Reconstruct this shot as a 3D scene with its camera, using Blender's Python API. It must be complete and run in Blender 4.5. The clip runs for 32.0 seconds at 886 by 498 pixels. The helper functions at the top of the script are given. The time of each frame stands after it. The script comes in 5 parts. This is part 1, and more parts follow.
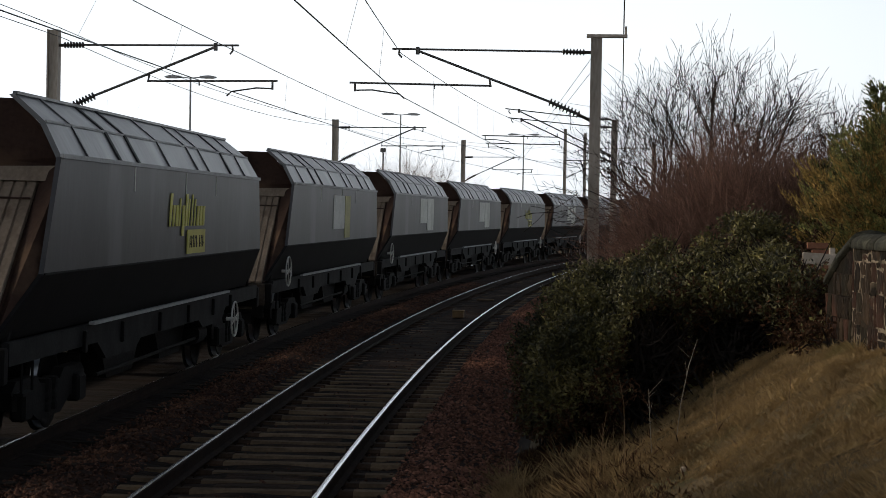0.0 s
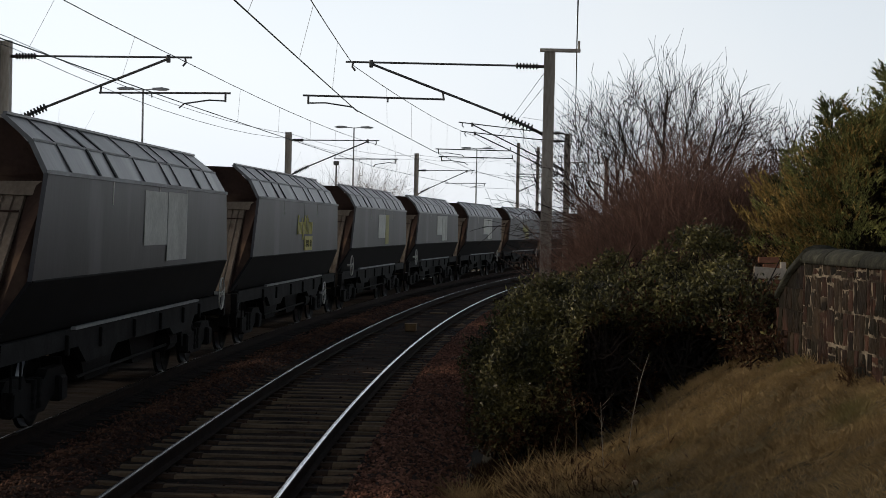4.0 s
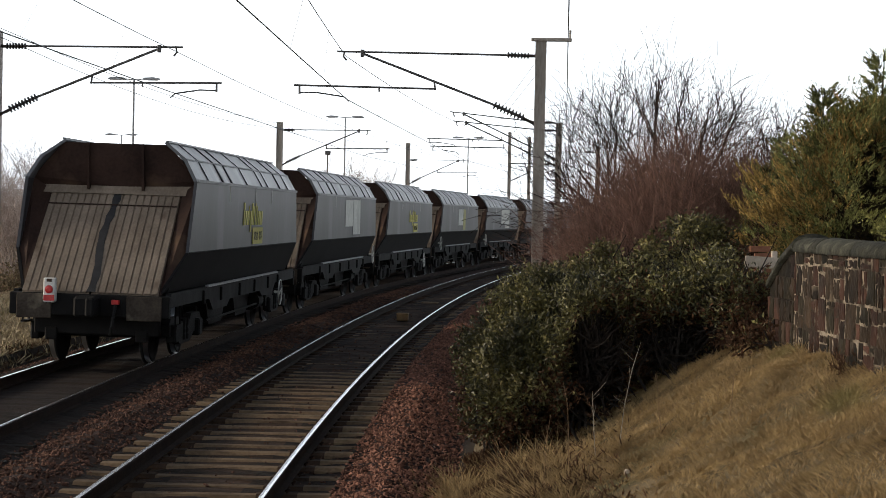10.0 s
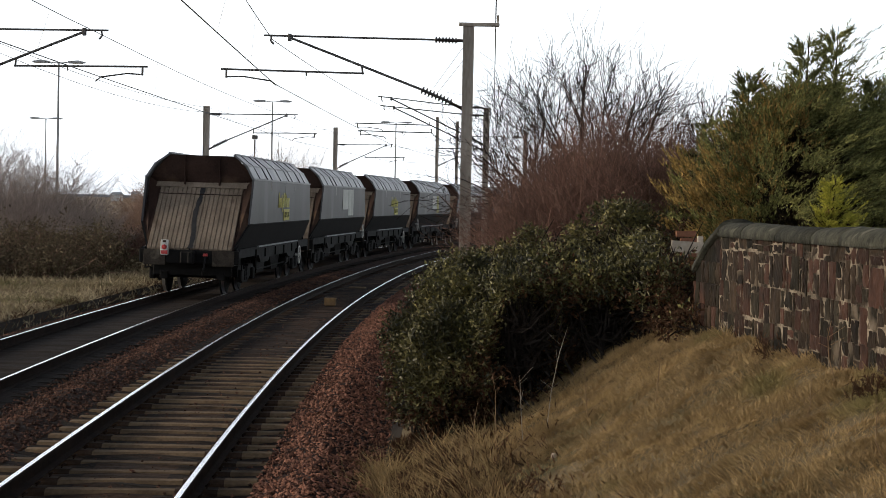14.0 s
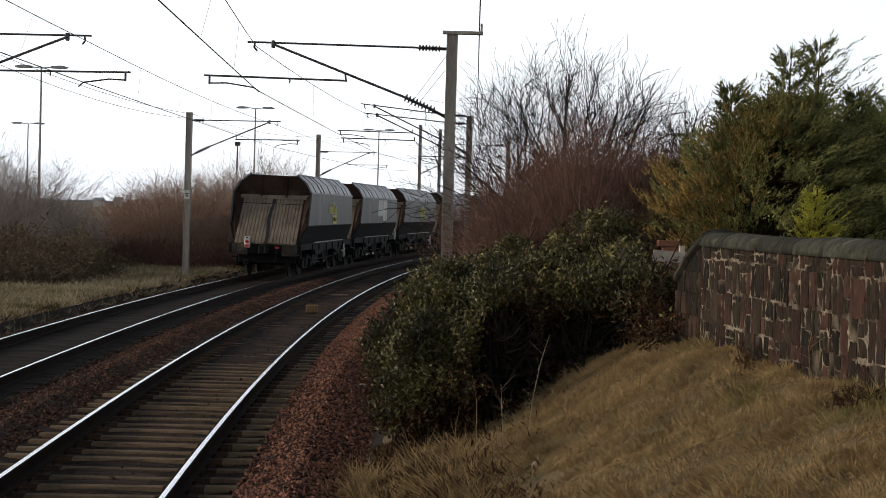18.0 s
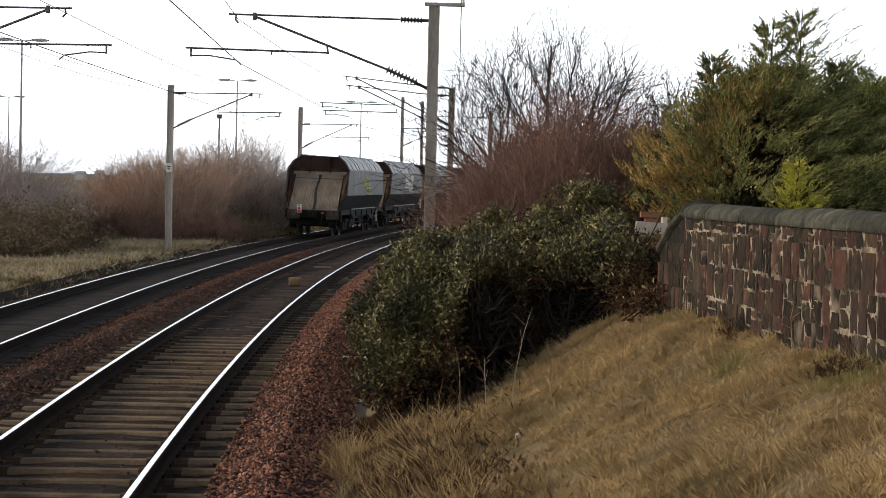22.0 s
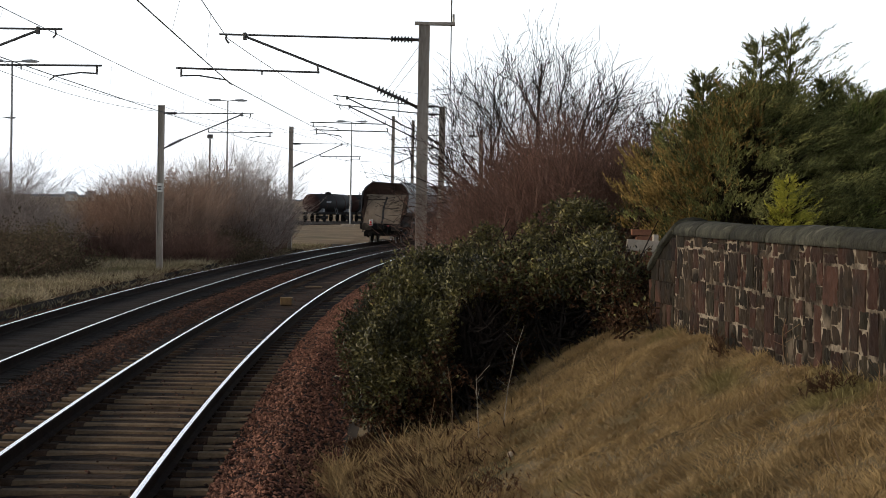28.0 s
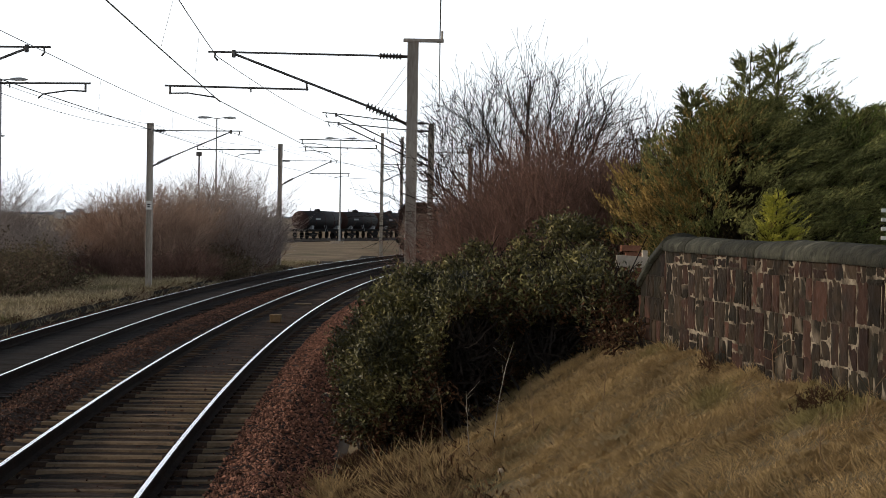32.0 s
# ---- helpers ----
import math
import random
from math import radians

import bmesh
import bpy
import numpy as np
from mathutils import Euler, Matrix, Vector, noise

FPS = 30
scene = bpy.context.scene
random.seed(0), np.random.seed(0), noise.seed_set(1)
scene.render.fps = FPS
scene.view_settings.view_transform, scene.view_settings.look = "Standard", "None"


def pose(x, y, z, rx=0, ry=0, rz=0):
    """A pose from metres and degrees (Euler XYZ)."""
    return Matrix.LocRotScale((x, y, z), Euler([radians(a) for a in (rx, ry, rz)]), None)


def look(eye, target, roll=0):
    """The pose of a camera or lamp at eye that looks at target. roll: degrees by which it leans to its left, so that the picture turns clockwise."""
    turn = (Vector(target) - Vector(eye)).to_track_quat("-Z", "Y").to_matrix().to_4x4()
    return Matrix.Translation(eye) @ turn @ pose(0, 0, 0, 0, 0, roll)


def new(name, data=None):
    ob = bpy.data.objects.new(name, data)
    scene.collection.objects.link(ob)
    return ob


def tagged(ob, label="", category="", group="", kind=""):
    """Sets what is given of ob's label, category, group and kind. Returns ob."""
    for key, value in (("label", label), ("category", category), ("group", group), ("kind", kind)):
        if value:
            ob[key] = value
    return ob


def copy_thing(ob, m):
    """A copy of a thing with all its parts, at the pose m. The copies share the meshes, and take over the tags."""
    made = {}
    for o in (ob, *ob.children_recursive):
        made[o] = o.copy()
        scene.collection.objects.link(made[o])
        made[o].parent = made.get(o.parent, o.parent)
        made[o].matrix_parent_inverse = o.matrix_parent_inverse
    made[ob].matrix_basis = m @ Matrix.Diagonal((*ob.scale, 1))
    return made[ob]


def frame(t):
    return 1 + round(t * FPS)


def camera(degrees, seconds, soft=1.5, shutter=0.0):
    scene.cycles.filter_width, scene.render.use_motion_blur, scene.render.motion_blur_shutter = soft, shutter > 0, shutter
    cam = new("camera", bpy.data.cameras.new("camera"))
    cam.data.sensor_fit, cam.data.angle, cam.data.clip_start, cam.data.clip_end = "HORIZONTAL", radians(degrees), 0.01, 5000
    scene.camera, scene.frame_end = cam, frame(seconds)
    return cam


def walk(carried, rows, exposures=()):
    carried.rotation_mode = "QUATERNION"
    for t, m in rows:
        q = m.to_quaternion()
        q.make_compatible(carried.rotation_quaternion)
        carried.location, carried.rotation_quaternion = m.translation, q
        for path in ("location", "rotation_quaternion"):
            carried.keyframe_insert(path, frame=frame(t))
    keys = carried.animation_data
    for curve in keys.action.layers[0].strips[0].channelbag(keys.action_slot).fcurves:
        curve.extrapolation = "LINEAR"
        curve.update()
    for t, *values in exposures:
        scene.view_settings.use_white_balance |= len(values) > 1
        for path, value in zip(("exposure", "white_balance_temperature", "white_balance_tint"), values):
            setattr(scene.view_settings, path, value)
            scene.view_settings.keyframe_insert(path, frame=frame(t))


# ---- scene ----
# the camera is held in the hand at one spot and turns
EYE = (0.0, 0.0, 2.434)
cam = camera(27.68, 32.0, 0.85)
walk(cam, [
    (0.0, pose(*EYE, 88.824, -1.005, 5.499)),
    (0.5, pose(*EYE, 89.144, -1.190, 5.304)),
    (1.0, pose(*EYE, 89.548, -1.148, 5.272)),
    (1.5, pose(*EYE, 89.135, -1.121, 5.023)),
    (2.0, pose(*EYE, 88.948, -1.432, 4.518)),
    (2.5, pose(*EYE, 89.231, -1.205, 3.926)),
    (3.0, pose(*EYE, 89.542, -1.155, 3.373)),
    (3.5, pose(*EYE, 89.426, -1.094, 3.869)),
    (5.5, pose(*EYE, 89.039, -1.327, 4.128)),
    (6.0, pose(*EYE, 88.863, -1.779, 3.829)),
    (6.5, pose(*EYE, 88.440, -1.626, 2.627)),
    (7.0, pose(*EYE, 88.552, -1.412, 3.264)),
    (7.5, pose(*EYE, 88.696, -1.048, 3.442)),
    (8.0, pose(*EYE, 88.216, -0.873, 3.525)),
    (8.5, pose(*EYE, 88.099, -1.192, 3.157)),
    (9.0, pose(*EYE, 88.273, -1.373, 3.077)),
    (9.5, pose(*EYE, 88.409, -1.144, 3.236)),
    (10.0, pose(*EYE, 88.950, -1.119, 3.732)),
    (10.5, pose(*EYE, 88.820, -0.842, 3.785)),
    (11.0, pose(*EYE, 89.086, -0.758, 3.590)),
    (11.5, pose(*EYE, 89.181, -0.544, 3.194)),
    (12.0, pose(*EYE, 88.767, -0.725, 2.638)),
    (12.5, pose(*EYE, 88.538, -0.859, 2.267)),
    (13.0, pose(*EYE, 88.396, -0.957, 1.971)),
    (13.5, pose(*EYE, 88.510, -1.114, 1.641)),
    (15.5, pose(*EYE, 88.489, -1.292, 1.072)),
    (16.0, pose(*EYE, 88.105, -1.498, 0.950)),
    (16.5, pose(*EYE, 88.073, -1.356, 0.978)),
    (17.0, pose(*EYE, 88.159, -1.153, 0.564)),
    (17.5, pose(*EYE, 89.021, -1.847, 0.761)),
    (18.0, pose(*EYE, 88.777, -1.570, 0.870)),
    (18.5, pose(*EYE, 88.843, -1.358, 1.217)),
    (19.0, pose(*EYE, 88.417, -1.432, 1.112)),
    (19.5, pose(*EYE, 88.652, -1.598, 0.738)),
    (20.0, pose(*EYE, 88.435, -1.419, 0.376)),
    (20.5, pose(*EYE, 88.265, -1.575, 0.251)),
    (21.0, pose(*EYE, 88.294, -1.396, 0.119)),
    (21.5, pose(*EYE, 87.885, -1.188, 0.191)),
    (22.0, pose(*EYE, 87.903, -1.376, 0.315)),
    (22.5, pose(*EYE, 87.984, -1.051, 0.250)),
    (23.0, pose(*EYE, 88.201, -1.200, 0.279)),
    (23.5, pose(*EYE, 88.434, -0.961, -0.333)),
    (24.0, pose(*EYE, 88.605, -0.783, 0.114)),
    (24.5, pose(*EYE, 88.697, -1.081, -0.089)),
    (25.0, pose(*EYE, 89.173, -0.923, 0.001)),
    (25.5, pose(*EYE, 89.593, -1.065, 0.379)),
    (27.5, pose(*EYE, 88.460, -1.129, -0.240)),
    (28.0, pose(*EYE, 88.508, -1.081, 0.028)),
    (28.5, pose(*EYE, 88.359, -1.272, -0.283)),
    (29.0, pose(*EYE, 88.527, -1.253, -0.321)),
    (29.5, pose(*EYE, 88.724, -1.317, -0.083)),
    (30.0, pose(*EYE, 88.593, -1.156, -0.185)),
    (30.5, pose(*EYE, 88.214, -1.283, -0.134)),
    (31.0, pose(*EYE, 88.754, -0.976, -0.581)),
    (31.5, pose(*EYE, 88.725, -0.928, -0.376)),
    (32.0, pose(*EYE, 89.042, -0.881, -0.312)),
],
     exposures=((0.0, -0.72), (2.0, -0.8), (3.0, -0.98), (5.5, -0.8), (7.0, -0.42), (8.5, -0.05), (9.5, 0.0), (11.0, -0.45), (12.0, -0.48), (13.5, -0.25), (16.0, -0.2), (17.0, 0.0), (18.0, -0.53), (19.0, -0.5), (20.0, -0.25), (22.5, 0.15), (25.0, -0.38), (25.5, -0.7), (27.5, -0.52), (28.0, -0.42), (30.0, -0.35), (31.0, -0.2), (32.0, -0.42)))

# ---- light: a bright overcast winter sky with a faint low sun behind cloud ----
SUN_FROM = Vector((-0.92, 0.05, 0.34)).normalized()
world = bpy.data.worlds.new("overcast_sky")
scene.world = world
world.use_nodes = True
nt = world.node_tree
nt.nodes.clear()
sky = nt.nodes.new("ShaderNodeTexSky")
sky.sky_type, sky.sun_disc = "NISHITA", False
sky.sun_elevation, sky.sun_rotation = radians(20), radians(-87)
sky.air_density, sky.dust_density = 1.0, 4.0
hazy = nt.nodes.new("ShaderNodeBackground")
hazy.inputs["Strength"].default_value = 0.06
nt.links.new(sky.outputs[0], hazy.inputs["Color"])
cloud_at = nt.nodes.new("ShaderNodeTexCoord")
cloud = nt.nodes.new("ShaderNodeTexNoise")
cloud.inputs["Scale"].default_value = 1.7
cloud.inputs["Detail"].default_value = 5
nt.links.new(cloud_at.outputs["Generated"], cloud.inputs["Vector"])
cloud_ramp = nt.nodes.new("ShaderNodeValToRGB")
cloud_ramp.color_ramp.elements[0].position, cloud_ramp.color_ramp.elements[0].color = 0.3, (0.8, 0.89, 1.0, 1)
cloud_ramp.color_ramp.elements[1].position, cloud_ramp.color_ramp.elements[1].color = 0.7, (0.96, 0.98, 1.0, 1)
nt.links.new(cloud.outputs["Fac"], cloud_ramp.inputs["Fac"])
# thin cloud: bright low down, dimmer overhead
height = nt.nodes.new("ShaderNodeSeparateXYZ")
nt.links.new(cloud_at.outputs["Generated"], height.inputs[0])
glow_range = nt.nodes.new("ShaderNodeMapRange")
glow_range.interpolation_type = "SMOOTHSTEP"
for socket, value in (("From Min", 0.05), ("From Max", 0.55), ("To Min", 1.9), ("To Max", 0.12)):
    glow_range.inputs[socket].default_value = value
nt.links.new(height.outputs["Z"], glow_range.inputs["Value"])
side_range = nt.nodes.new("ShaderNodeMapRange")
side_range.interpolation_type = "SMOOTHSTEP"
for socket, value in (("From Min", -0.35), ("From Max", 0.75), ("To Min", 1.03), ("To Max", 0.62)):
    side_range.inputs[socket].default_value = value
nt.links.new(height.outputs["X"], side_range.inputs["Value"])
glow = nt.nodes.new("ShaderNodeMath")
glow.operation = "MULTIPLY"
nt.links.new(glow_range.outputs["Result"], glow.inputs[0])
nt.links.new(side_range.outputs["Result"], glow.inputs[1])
overcast = nt.nodes.new("ShaderNodeBackground")
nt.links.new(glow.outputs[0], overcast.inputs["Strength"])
nt.links.new(cloud_ramp.outputs[0], overcast.inputs["Color"])
both = nt.nodes.new("ShaderNodeAddShader")
nt.links.new(hazy.outputs[0], both.inputs[0])
nt.links.new(overcast.outputs[0], both.inputs[1])
world_out = nt.nodes.new("ShaderNodeOutputWorld")
nt.links.new(both.outputs[0], world_out.inputs["Surface"])

sun = new("sun", bpy.data.lights.new("sun", "SUN"))
sun.data.energy, sun.data.angle, sun.data.color = 2.1, radians(10), (1.0, 0.86, 0.66)
sun.matrix_world = look(SUN_FROM * 60, (0, 0, 0))


# ---- materials ----
def mat(name, c1, c2=None, rough=0.8, metal=0.0, scale=8.0, fine=60.0, bump=0.3, third=None, spec=0.15, stretch=None, rnd=0.0):
    """Two colours mixed by coarse and fine noise, with relief; third: (colour, amount) stains; rnd: spread of value piece by piece."""
    m = bpy.data.materials.new(name)
    m.use_nodes = True
    n, l = m.node_tree.nodes, m.node_tree.links
    bsdf = n["Principled BSDF"]
    c2 = c2 or tuple(0.7 * c for c in c1)
    at = n.new("ShaderNodeTexCoord")
    vec = at.outputs["Object"]
    if stretch:
        mp = n.new("ShaderNodeMapping")
        mp.inputs["Scale"].default_value = stretch
        l.new(vec, mp.inputs["Vector"])
        vec = mp.outputs["Vector"]
    if rnd > 0:
        who, mul, mv = n.new("ShaderNodeObjectInfo"), n.new("ShaderNodeMath"), n.new("ShaderNodeVectorMath")
        mul.operation, mul.inputs[1].default_value = "MULTIPLY", 41.0
        l.new(who.outputs["Random"], mul.inputs[0])
        l.new(vec, mv.inputs[0])
        l.new(mul.outputs[0], mv.inputs[1])
        vec = mv.outputs[0]
    a, b = n.new("ShaderNodeTexNoise"), n.new("ShaderNodeTexNoise")
    for node, s, d in ((a, scale, 5), (b, fine, 3)):
        node.inputs["Scale"].default_value, node.inputs["Detail"].default_value = s, d
        l.new(vec, node.inputs["Vector"])
    add = n.new("ShaderNodeMath")
    add.operation = "MULTIPLY_ADD"
    l.new(b.outputs["Fac"], add.inputs[0])
    add.inputs[1].default_value = 0.6
    l.new(a.outputs["Fac"], add.inputs[2])
    ramp = n.new("ShaderNodeValToRGB")
    ramp.color_ramp.elements[0].position, ramp.color_ramp.elements[0].color = 0.55, (*c1, 1)
    ramp.color_ramp.elements[1].position, ramp.color_ramp.elements[1].color = 1.05, (*c2, 1)
    l.new(add.outputs[0], ramp.inputs["Fac"])
    colour = ramp.outputs["Color"]
    if third:
        st = n.new("ShaderNodeTexNoise")
        st.inputs["Scale"].default_value, st.inputs["Detail"].default_value = scale * 0.6, 8
        l.new(vec, st.inputs["Vector"])
        sr = n.new("ShaderNodeValToRGB")
        sr.color_ramp.elements[0].position, sr.color_ramp.elements[1].position = 0.62 - third[1] * 0.3, 0.72 - third[1] * 0.2
        l.new(st.outputs["Fac"], sr.inputs["Fac"])
        mx = n.new("ShaderNodeMix")
        mx.data_type = "RGBA"
        l.new(sr.outputs["Color"], mx.inputs["Factor"])
        l.new(colour, mx.inputs["A"])
        mx.inputs["B"].default_value = (*third[0], 1)
        colour = mx.outputs["Result"]
    if rnd:
        hsv = n.new("ShaderNodeHueSaturation")
        info = n.new("ShaderNodeObjectInfo") if rnd > 0 else n.new("ShaderNodeNewGeometry")
        sc = n.new("ShaderNodeMath")
        sc.operation = "MULTIPLY_ADD"
        l.new(info.outputs["Random" if rnd > 0 else "Random Per Island"], sc.inputs[0])
        sc.inputs[1].default_value, sc.inputs[2].default_value = 2 * abs(rnd), 1 - abs(rnd)
        l.new(sc.outputs[0], hsv.inputs["Value"])
        l.new(colour, hsv.inputs["Color"])
        colour = hsv.outputs["Color"]
    l.new(colour, bsdf.inputs["Base Color"])
    bsdf.inputs["Roughness"].default_value, bsdf.inputs["Metallic"].default_value = rough, metal
    bsdf.inputs["Specular IOR Level"].default_value = spec
    if bump:
        bp = n.new("ShaderNodeBump")
        bp.inputs["Strength"].default_value, bp.inputs["Distance"].default_value = bump, 0.02
        l.new(add.outputs[0], bp.inputs["Height"])
        l.new(bp.outputs["Normal"], bsdf.inputs["Normal"])
    return m


EARTH = mat("dark_earth", (0.032, 0.023, 0.015), (0.015, 0.011, 0.008), 0.95, scale=1.2, fine=25)
TURF = mat("dry_winter_turf", (0.2, 0.15, 0.085), (0.09, 0.068, 0.04), 0.95, scale=0.9, fine=18, third=((0.06, 0.062, 0.025), 0.2))
FIELD = mat("pale_rough_field", (0.29, 0.21, 0.125), (0.15, 0.108, 0.064), 0.95, scale=0.25, fine=4, third=((0.12, 0.1, 0.05), 0.2))
GRASS = mat("straw_grass", (0.46, 0.325, 0.16), (0.215, 0.148, 0.072), 0.9, scale=1.1, fine=7, bump=0, rnd=-0.25, third=((0.24, 0.2, 0.085), 0.08))
VERGE = mat("pale_rough_grass", (0.52, 0.43, 0.28), (0.22, 0.18, 0.11), 0.9, scale=0.45, fine=6, bump=0, rnd=-0.4, third=((0.14, 0.13, 0.055), 0.25))
STALK = mat("dead_stalk", (0.28, 0.19, 0.11), (0.14, 0.09, 0.05), 0.9, scale=3, bump=0)
PALE_STALK = mat("pale_bark_stalk", (0.42, 0.37, 0.3), (0.2, 0.17, 0.13), 0.8, scale=6, bump=0)
BALLAST = mat("red_granite_ballast", (0.31, 0.148, 0.1), (0.135, 0.067, 0.047), 0.9, scale=3, fine=40, bump=0.8, rnd=-0.55)
DULL_BALLAST = mat("dirty_granite_ballast", (0.15, 0.076, 0.052), (0.05, 0.028, 0.021), 0.9, scale=1.2, fine=40, bump=0.8, rnd=-0.6)
DIRT = mat("brown_track_dirt", (0.062, 0.035, 0.021), (0.02, 0.0115, 0.0075), 0.95, scale=2.5, fine=16, bump=1.0, third=((0.012, 0.008, 0.006), 0.25))
BED = mat("ballast_bed", (0.05, 0.024, 0.016), (0.018, 0.01, 0.008), 0.95, scale=2.0, fine=22, bump=1.0)
DARK_BED = mat("dark_ballast_bed", (0.026, 0.0155, 0.011), (0.009, 0.006, 0.005), 0.95, scale=2.0, fine=22, bump=1.0)
STAINED_SLEEPER = mat("rust_stained_concrete", (0.075, 0.046, 0.03), (0.03, 0.019, 0.013), 0.9, scale=3, fine=22, bump=0.5, rnd=0.3)
SLEEPER = mat("weathered_concrete", (0.205, 0.142, 0.085), (0.1, 0.068, 0.041), 0.9, scale=3, fine=22, bump=0.5, rnd=0.3, third=((0.06, 0.04, 0.025), 0.04))
DARK_SLEEPER = mat("dark_far_sleeper", (0.026, 0.019, 0.014), (0.012, 0.009, 0.007), 0.95, scale=3, fine=22, bump=0.5, rnd=0.3)
RUST = mat("rail_rust", (0.032, 0.017, 0.011), (0.014, 0.008, 0.006), 0.9, scale=4, fine=40)
POLISHED = mat("polished_rail_head", (0.86, 0.86, 0.87), (0.74, 0.74, 0.76), 0.24, 1.0, scale=3, fine=50, bump=0.02)
GALV = mat("galvanised_steel", (0.52, 0.465, 0.4), (0.28, 0.24, 0.2), 0.55, 0.1, scale=2, fine=25, bump=0.15, third=((0.24, 0.165, 0.115), 0.12), stretch=(1, 1, 0.2))
TUBE = mat("dark_galvanised_tube", (0.12, 0.115, 0.11), (0.07, 0.065, 0.06), 0.6, 0.5, scale=4, bump=0.1, spec=0.45)
WIRE = mat("copper_wire_dark", (0.10, 0.095, 0.09), (0.06, 0.06, 0.055), 0.5, 0.6, bump=0)
PORCELAIN = mat("brown_porcelain", (0.03, 0.02, 0.018), (0.018, 0.012, 0.011), 0.3, bump=0, spec=0.45)
LAMP_GREY = mat("lamp_post_grey", (0.36, 0.37, 0.38), (0.25, 0.26, 0.27), 0.6, 0.2, bump=0, spec=0.45)
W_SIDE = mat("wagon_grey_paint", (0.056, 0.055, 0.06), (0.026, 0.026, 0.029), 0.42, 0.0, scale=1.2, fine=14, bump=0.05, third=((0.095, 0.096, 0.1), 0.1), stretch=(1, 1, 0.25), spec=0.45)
# canopy lighter than the sides: sky reflected on its slope, put into the colour
W_ROOF = mat("wagon_canopy_skylit_grey", (0.17, 0.175, 0.185), (0.075, 0.078, 0.084), 0.36, 0.1, scale=1.6, fine=16, bump=0.05, third=((0.3, 0.3, 0.3), 0.12), stretch=(0.3, 1, 0.3), spec=0.45)
# lower side darker than the upper, taken near black for its shade
W_DARK = mat("wagon_dark_shaded_side", (0.013, 0.012, 0.012), (0.0065, 0.006, 0.006), 0.6, scale=1.5, fine=18, bump=0.1, stretch=(1, 1, 0.3))
W_BROWN = mat("wagon_rusty_end", (0.05, 0.028, 0.021), (0.026, 0.015, 0.012), 0.8, scale=2, fine=20, third=((0.09, 0.055, 0.035), 0.12))
W_SHEET = mat("wagon_coal_stained_sheet", (0.27, 0.215, 0.165), (0.16, 0.125, 0.095), 0.75, scale=2.2, fine=26, third=((0.07, 0.042, 0.027), 0.16), stretch=(1, 1, 0.35))
W_SEAM = mat("wagon_black_seam", (0.04, 0.04, 0.042), (0.025, 0.025, 0.026), 0.7, bump=0)
W_EDGE = mat("wagon_bright_edge", (0.42, 0.43, 0.43), (0.30, 0.30, 0.30), 0.5, bump=0)
# grime colour pushed almost to black to imitate the shade beneath the wagons
W_UNDER = mat("bogie_grime_and_shade", (0.008, 0.007, 0.0065), (0.004, 0.0036, 0.0036), 0.85, scale=5, fine=40, spec=0.25)
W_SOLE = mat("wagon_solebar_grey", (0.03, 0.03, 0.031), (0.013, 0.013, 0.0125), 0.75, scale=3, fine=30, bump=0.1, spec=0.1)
W_PLATE = mat("scuffed_brown_plate", (0.075, 0.06, 0.045), (0.03, 0.023, 0.018), 0.7, scale=4, fine=25, third=((0.15, 0.13, 0.10), 0.12))
W_LIGHT = mat("wagon_washed_patch", (0.74, 0.74, 0.68), (0.5, 0.5, 0.45), 0.55, scale=2, fine=18, bump=0)
YELLOW = mat("faded_yellow_vinyl", (0.62, 0.56, 0.14), (0.48, 0.43, 0.11), 0.5, scale=3, bump=0)
FADED = mat("washed_out_yellow_vinyl", (0.46, 0.43, 0.15), (0.3, 0.28, 0.11), 0.5, scale=3, bump=0)
WHITE = mat("white_paint", (0.74, 0.73, 0.69), (0.55, 0.53, 0.48), 0.6, scale=5, bump=0.1)
CREAM = mat("weathered_cream_paint", (0.55, 0.46, 0.37), (0.34, 0.27, 0.2), 0.7, scale=6, fine=30, bump=0.1)
COAL = mat("dark_coal_dust", (0.025, 0.024, 0.023), (0.014, 0.014, 0.013), 0.9, scale=6, bump=0.6)
RED = mat("red_lamp_plastic", (0.55, 0.03, 0.025), (0.4, 0.02, 0.02), 0.35, bump=0, spec=0.45)
BLACK = mat("black_rubber", (0.02, 0.02, 0.02), (0.012, 0.012, 0.012), 0.6, bump=0)
WHEEL = mat("polished_wheel_tread", (0.6, 0.6, 0.6), (0.45, 0.45, 0.45), 0.3, 1.0, bump=0)
STONE = mat("weathered_sandstone", (0.044, 0.029, 0.0185), (0.012, 0.0088, 0.006), 0.9, scale=2.5, fine=11, bump=0.9, third=((0.2, 0.16, 0.115), 0.02), rnd=0.5)
STONE_RED = mat("red_sandstone", (0.068, 0.033, 0.023), (0.02, 0.011, 0.008), 0.9, scale=2.5, fine=11, bump=0.9, third=((0.016, 0.013, 0.01), 0.3), rnd=0.5)
# dark stone among the wall's tones; also stands in for shade on the return
STONE_DARK = mat("dark_shaded_sandstone", (0.03, 0.023, 0.014), (0.009, 0.0075, 0.0048), 0.9, scale=2.5, fine=11, bump=0.9, third=((0.17, 0.135, 0.1), 0.04), rnd=0.5)
MORTAR = mat("old_lime_mortar", (0.37, 0.315, 0.24), (0.1, 0.078, 0.056), 0.95, scale=7, fine=40, bump=0.6, third=((0.03, 0.022, 0.015), 0.7))
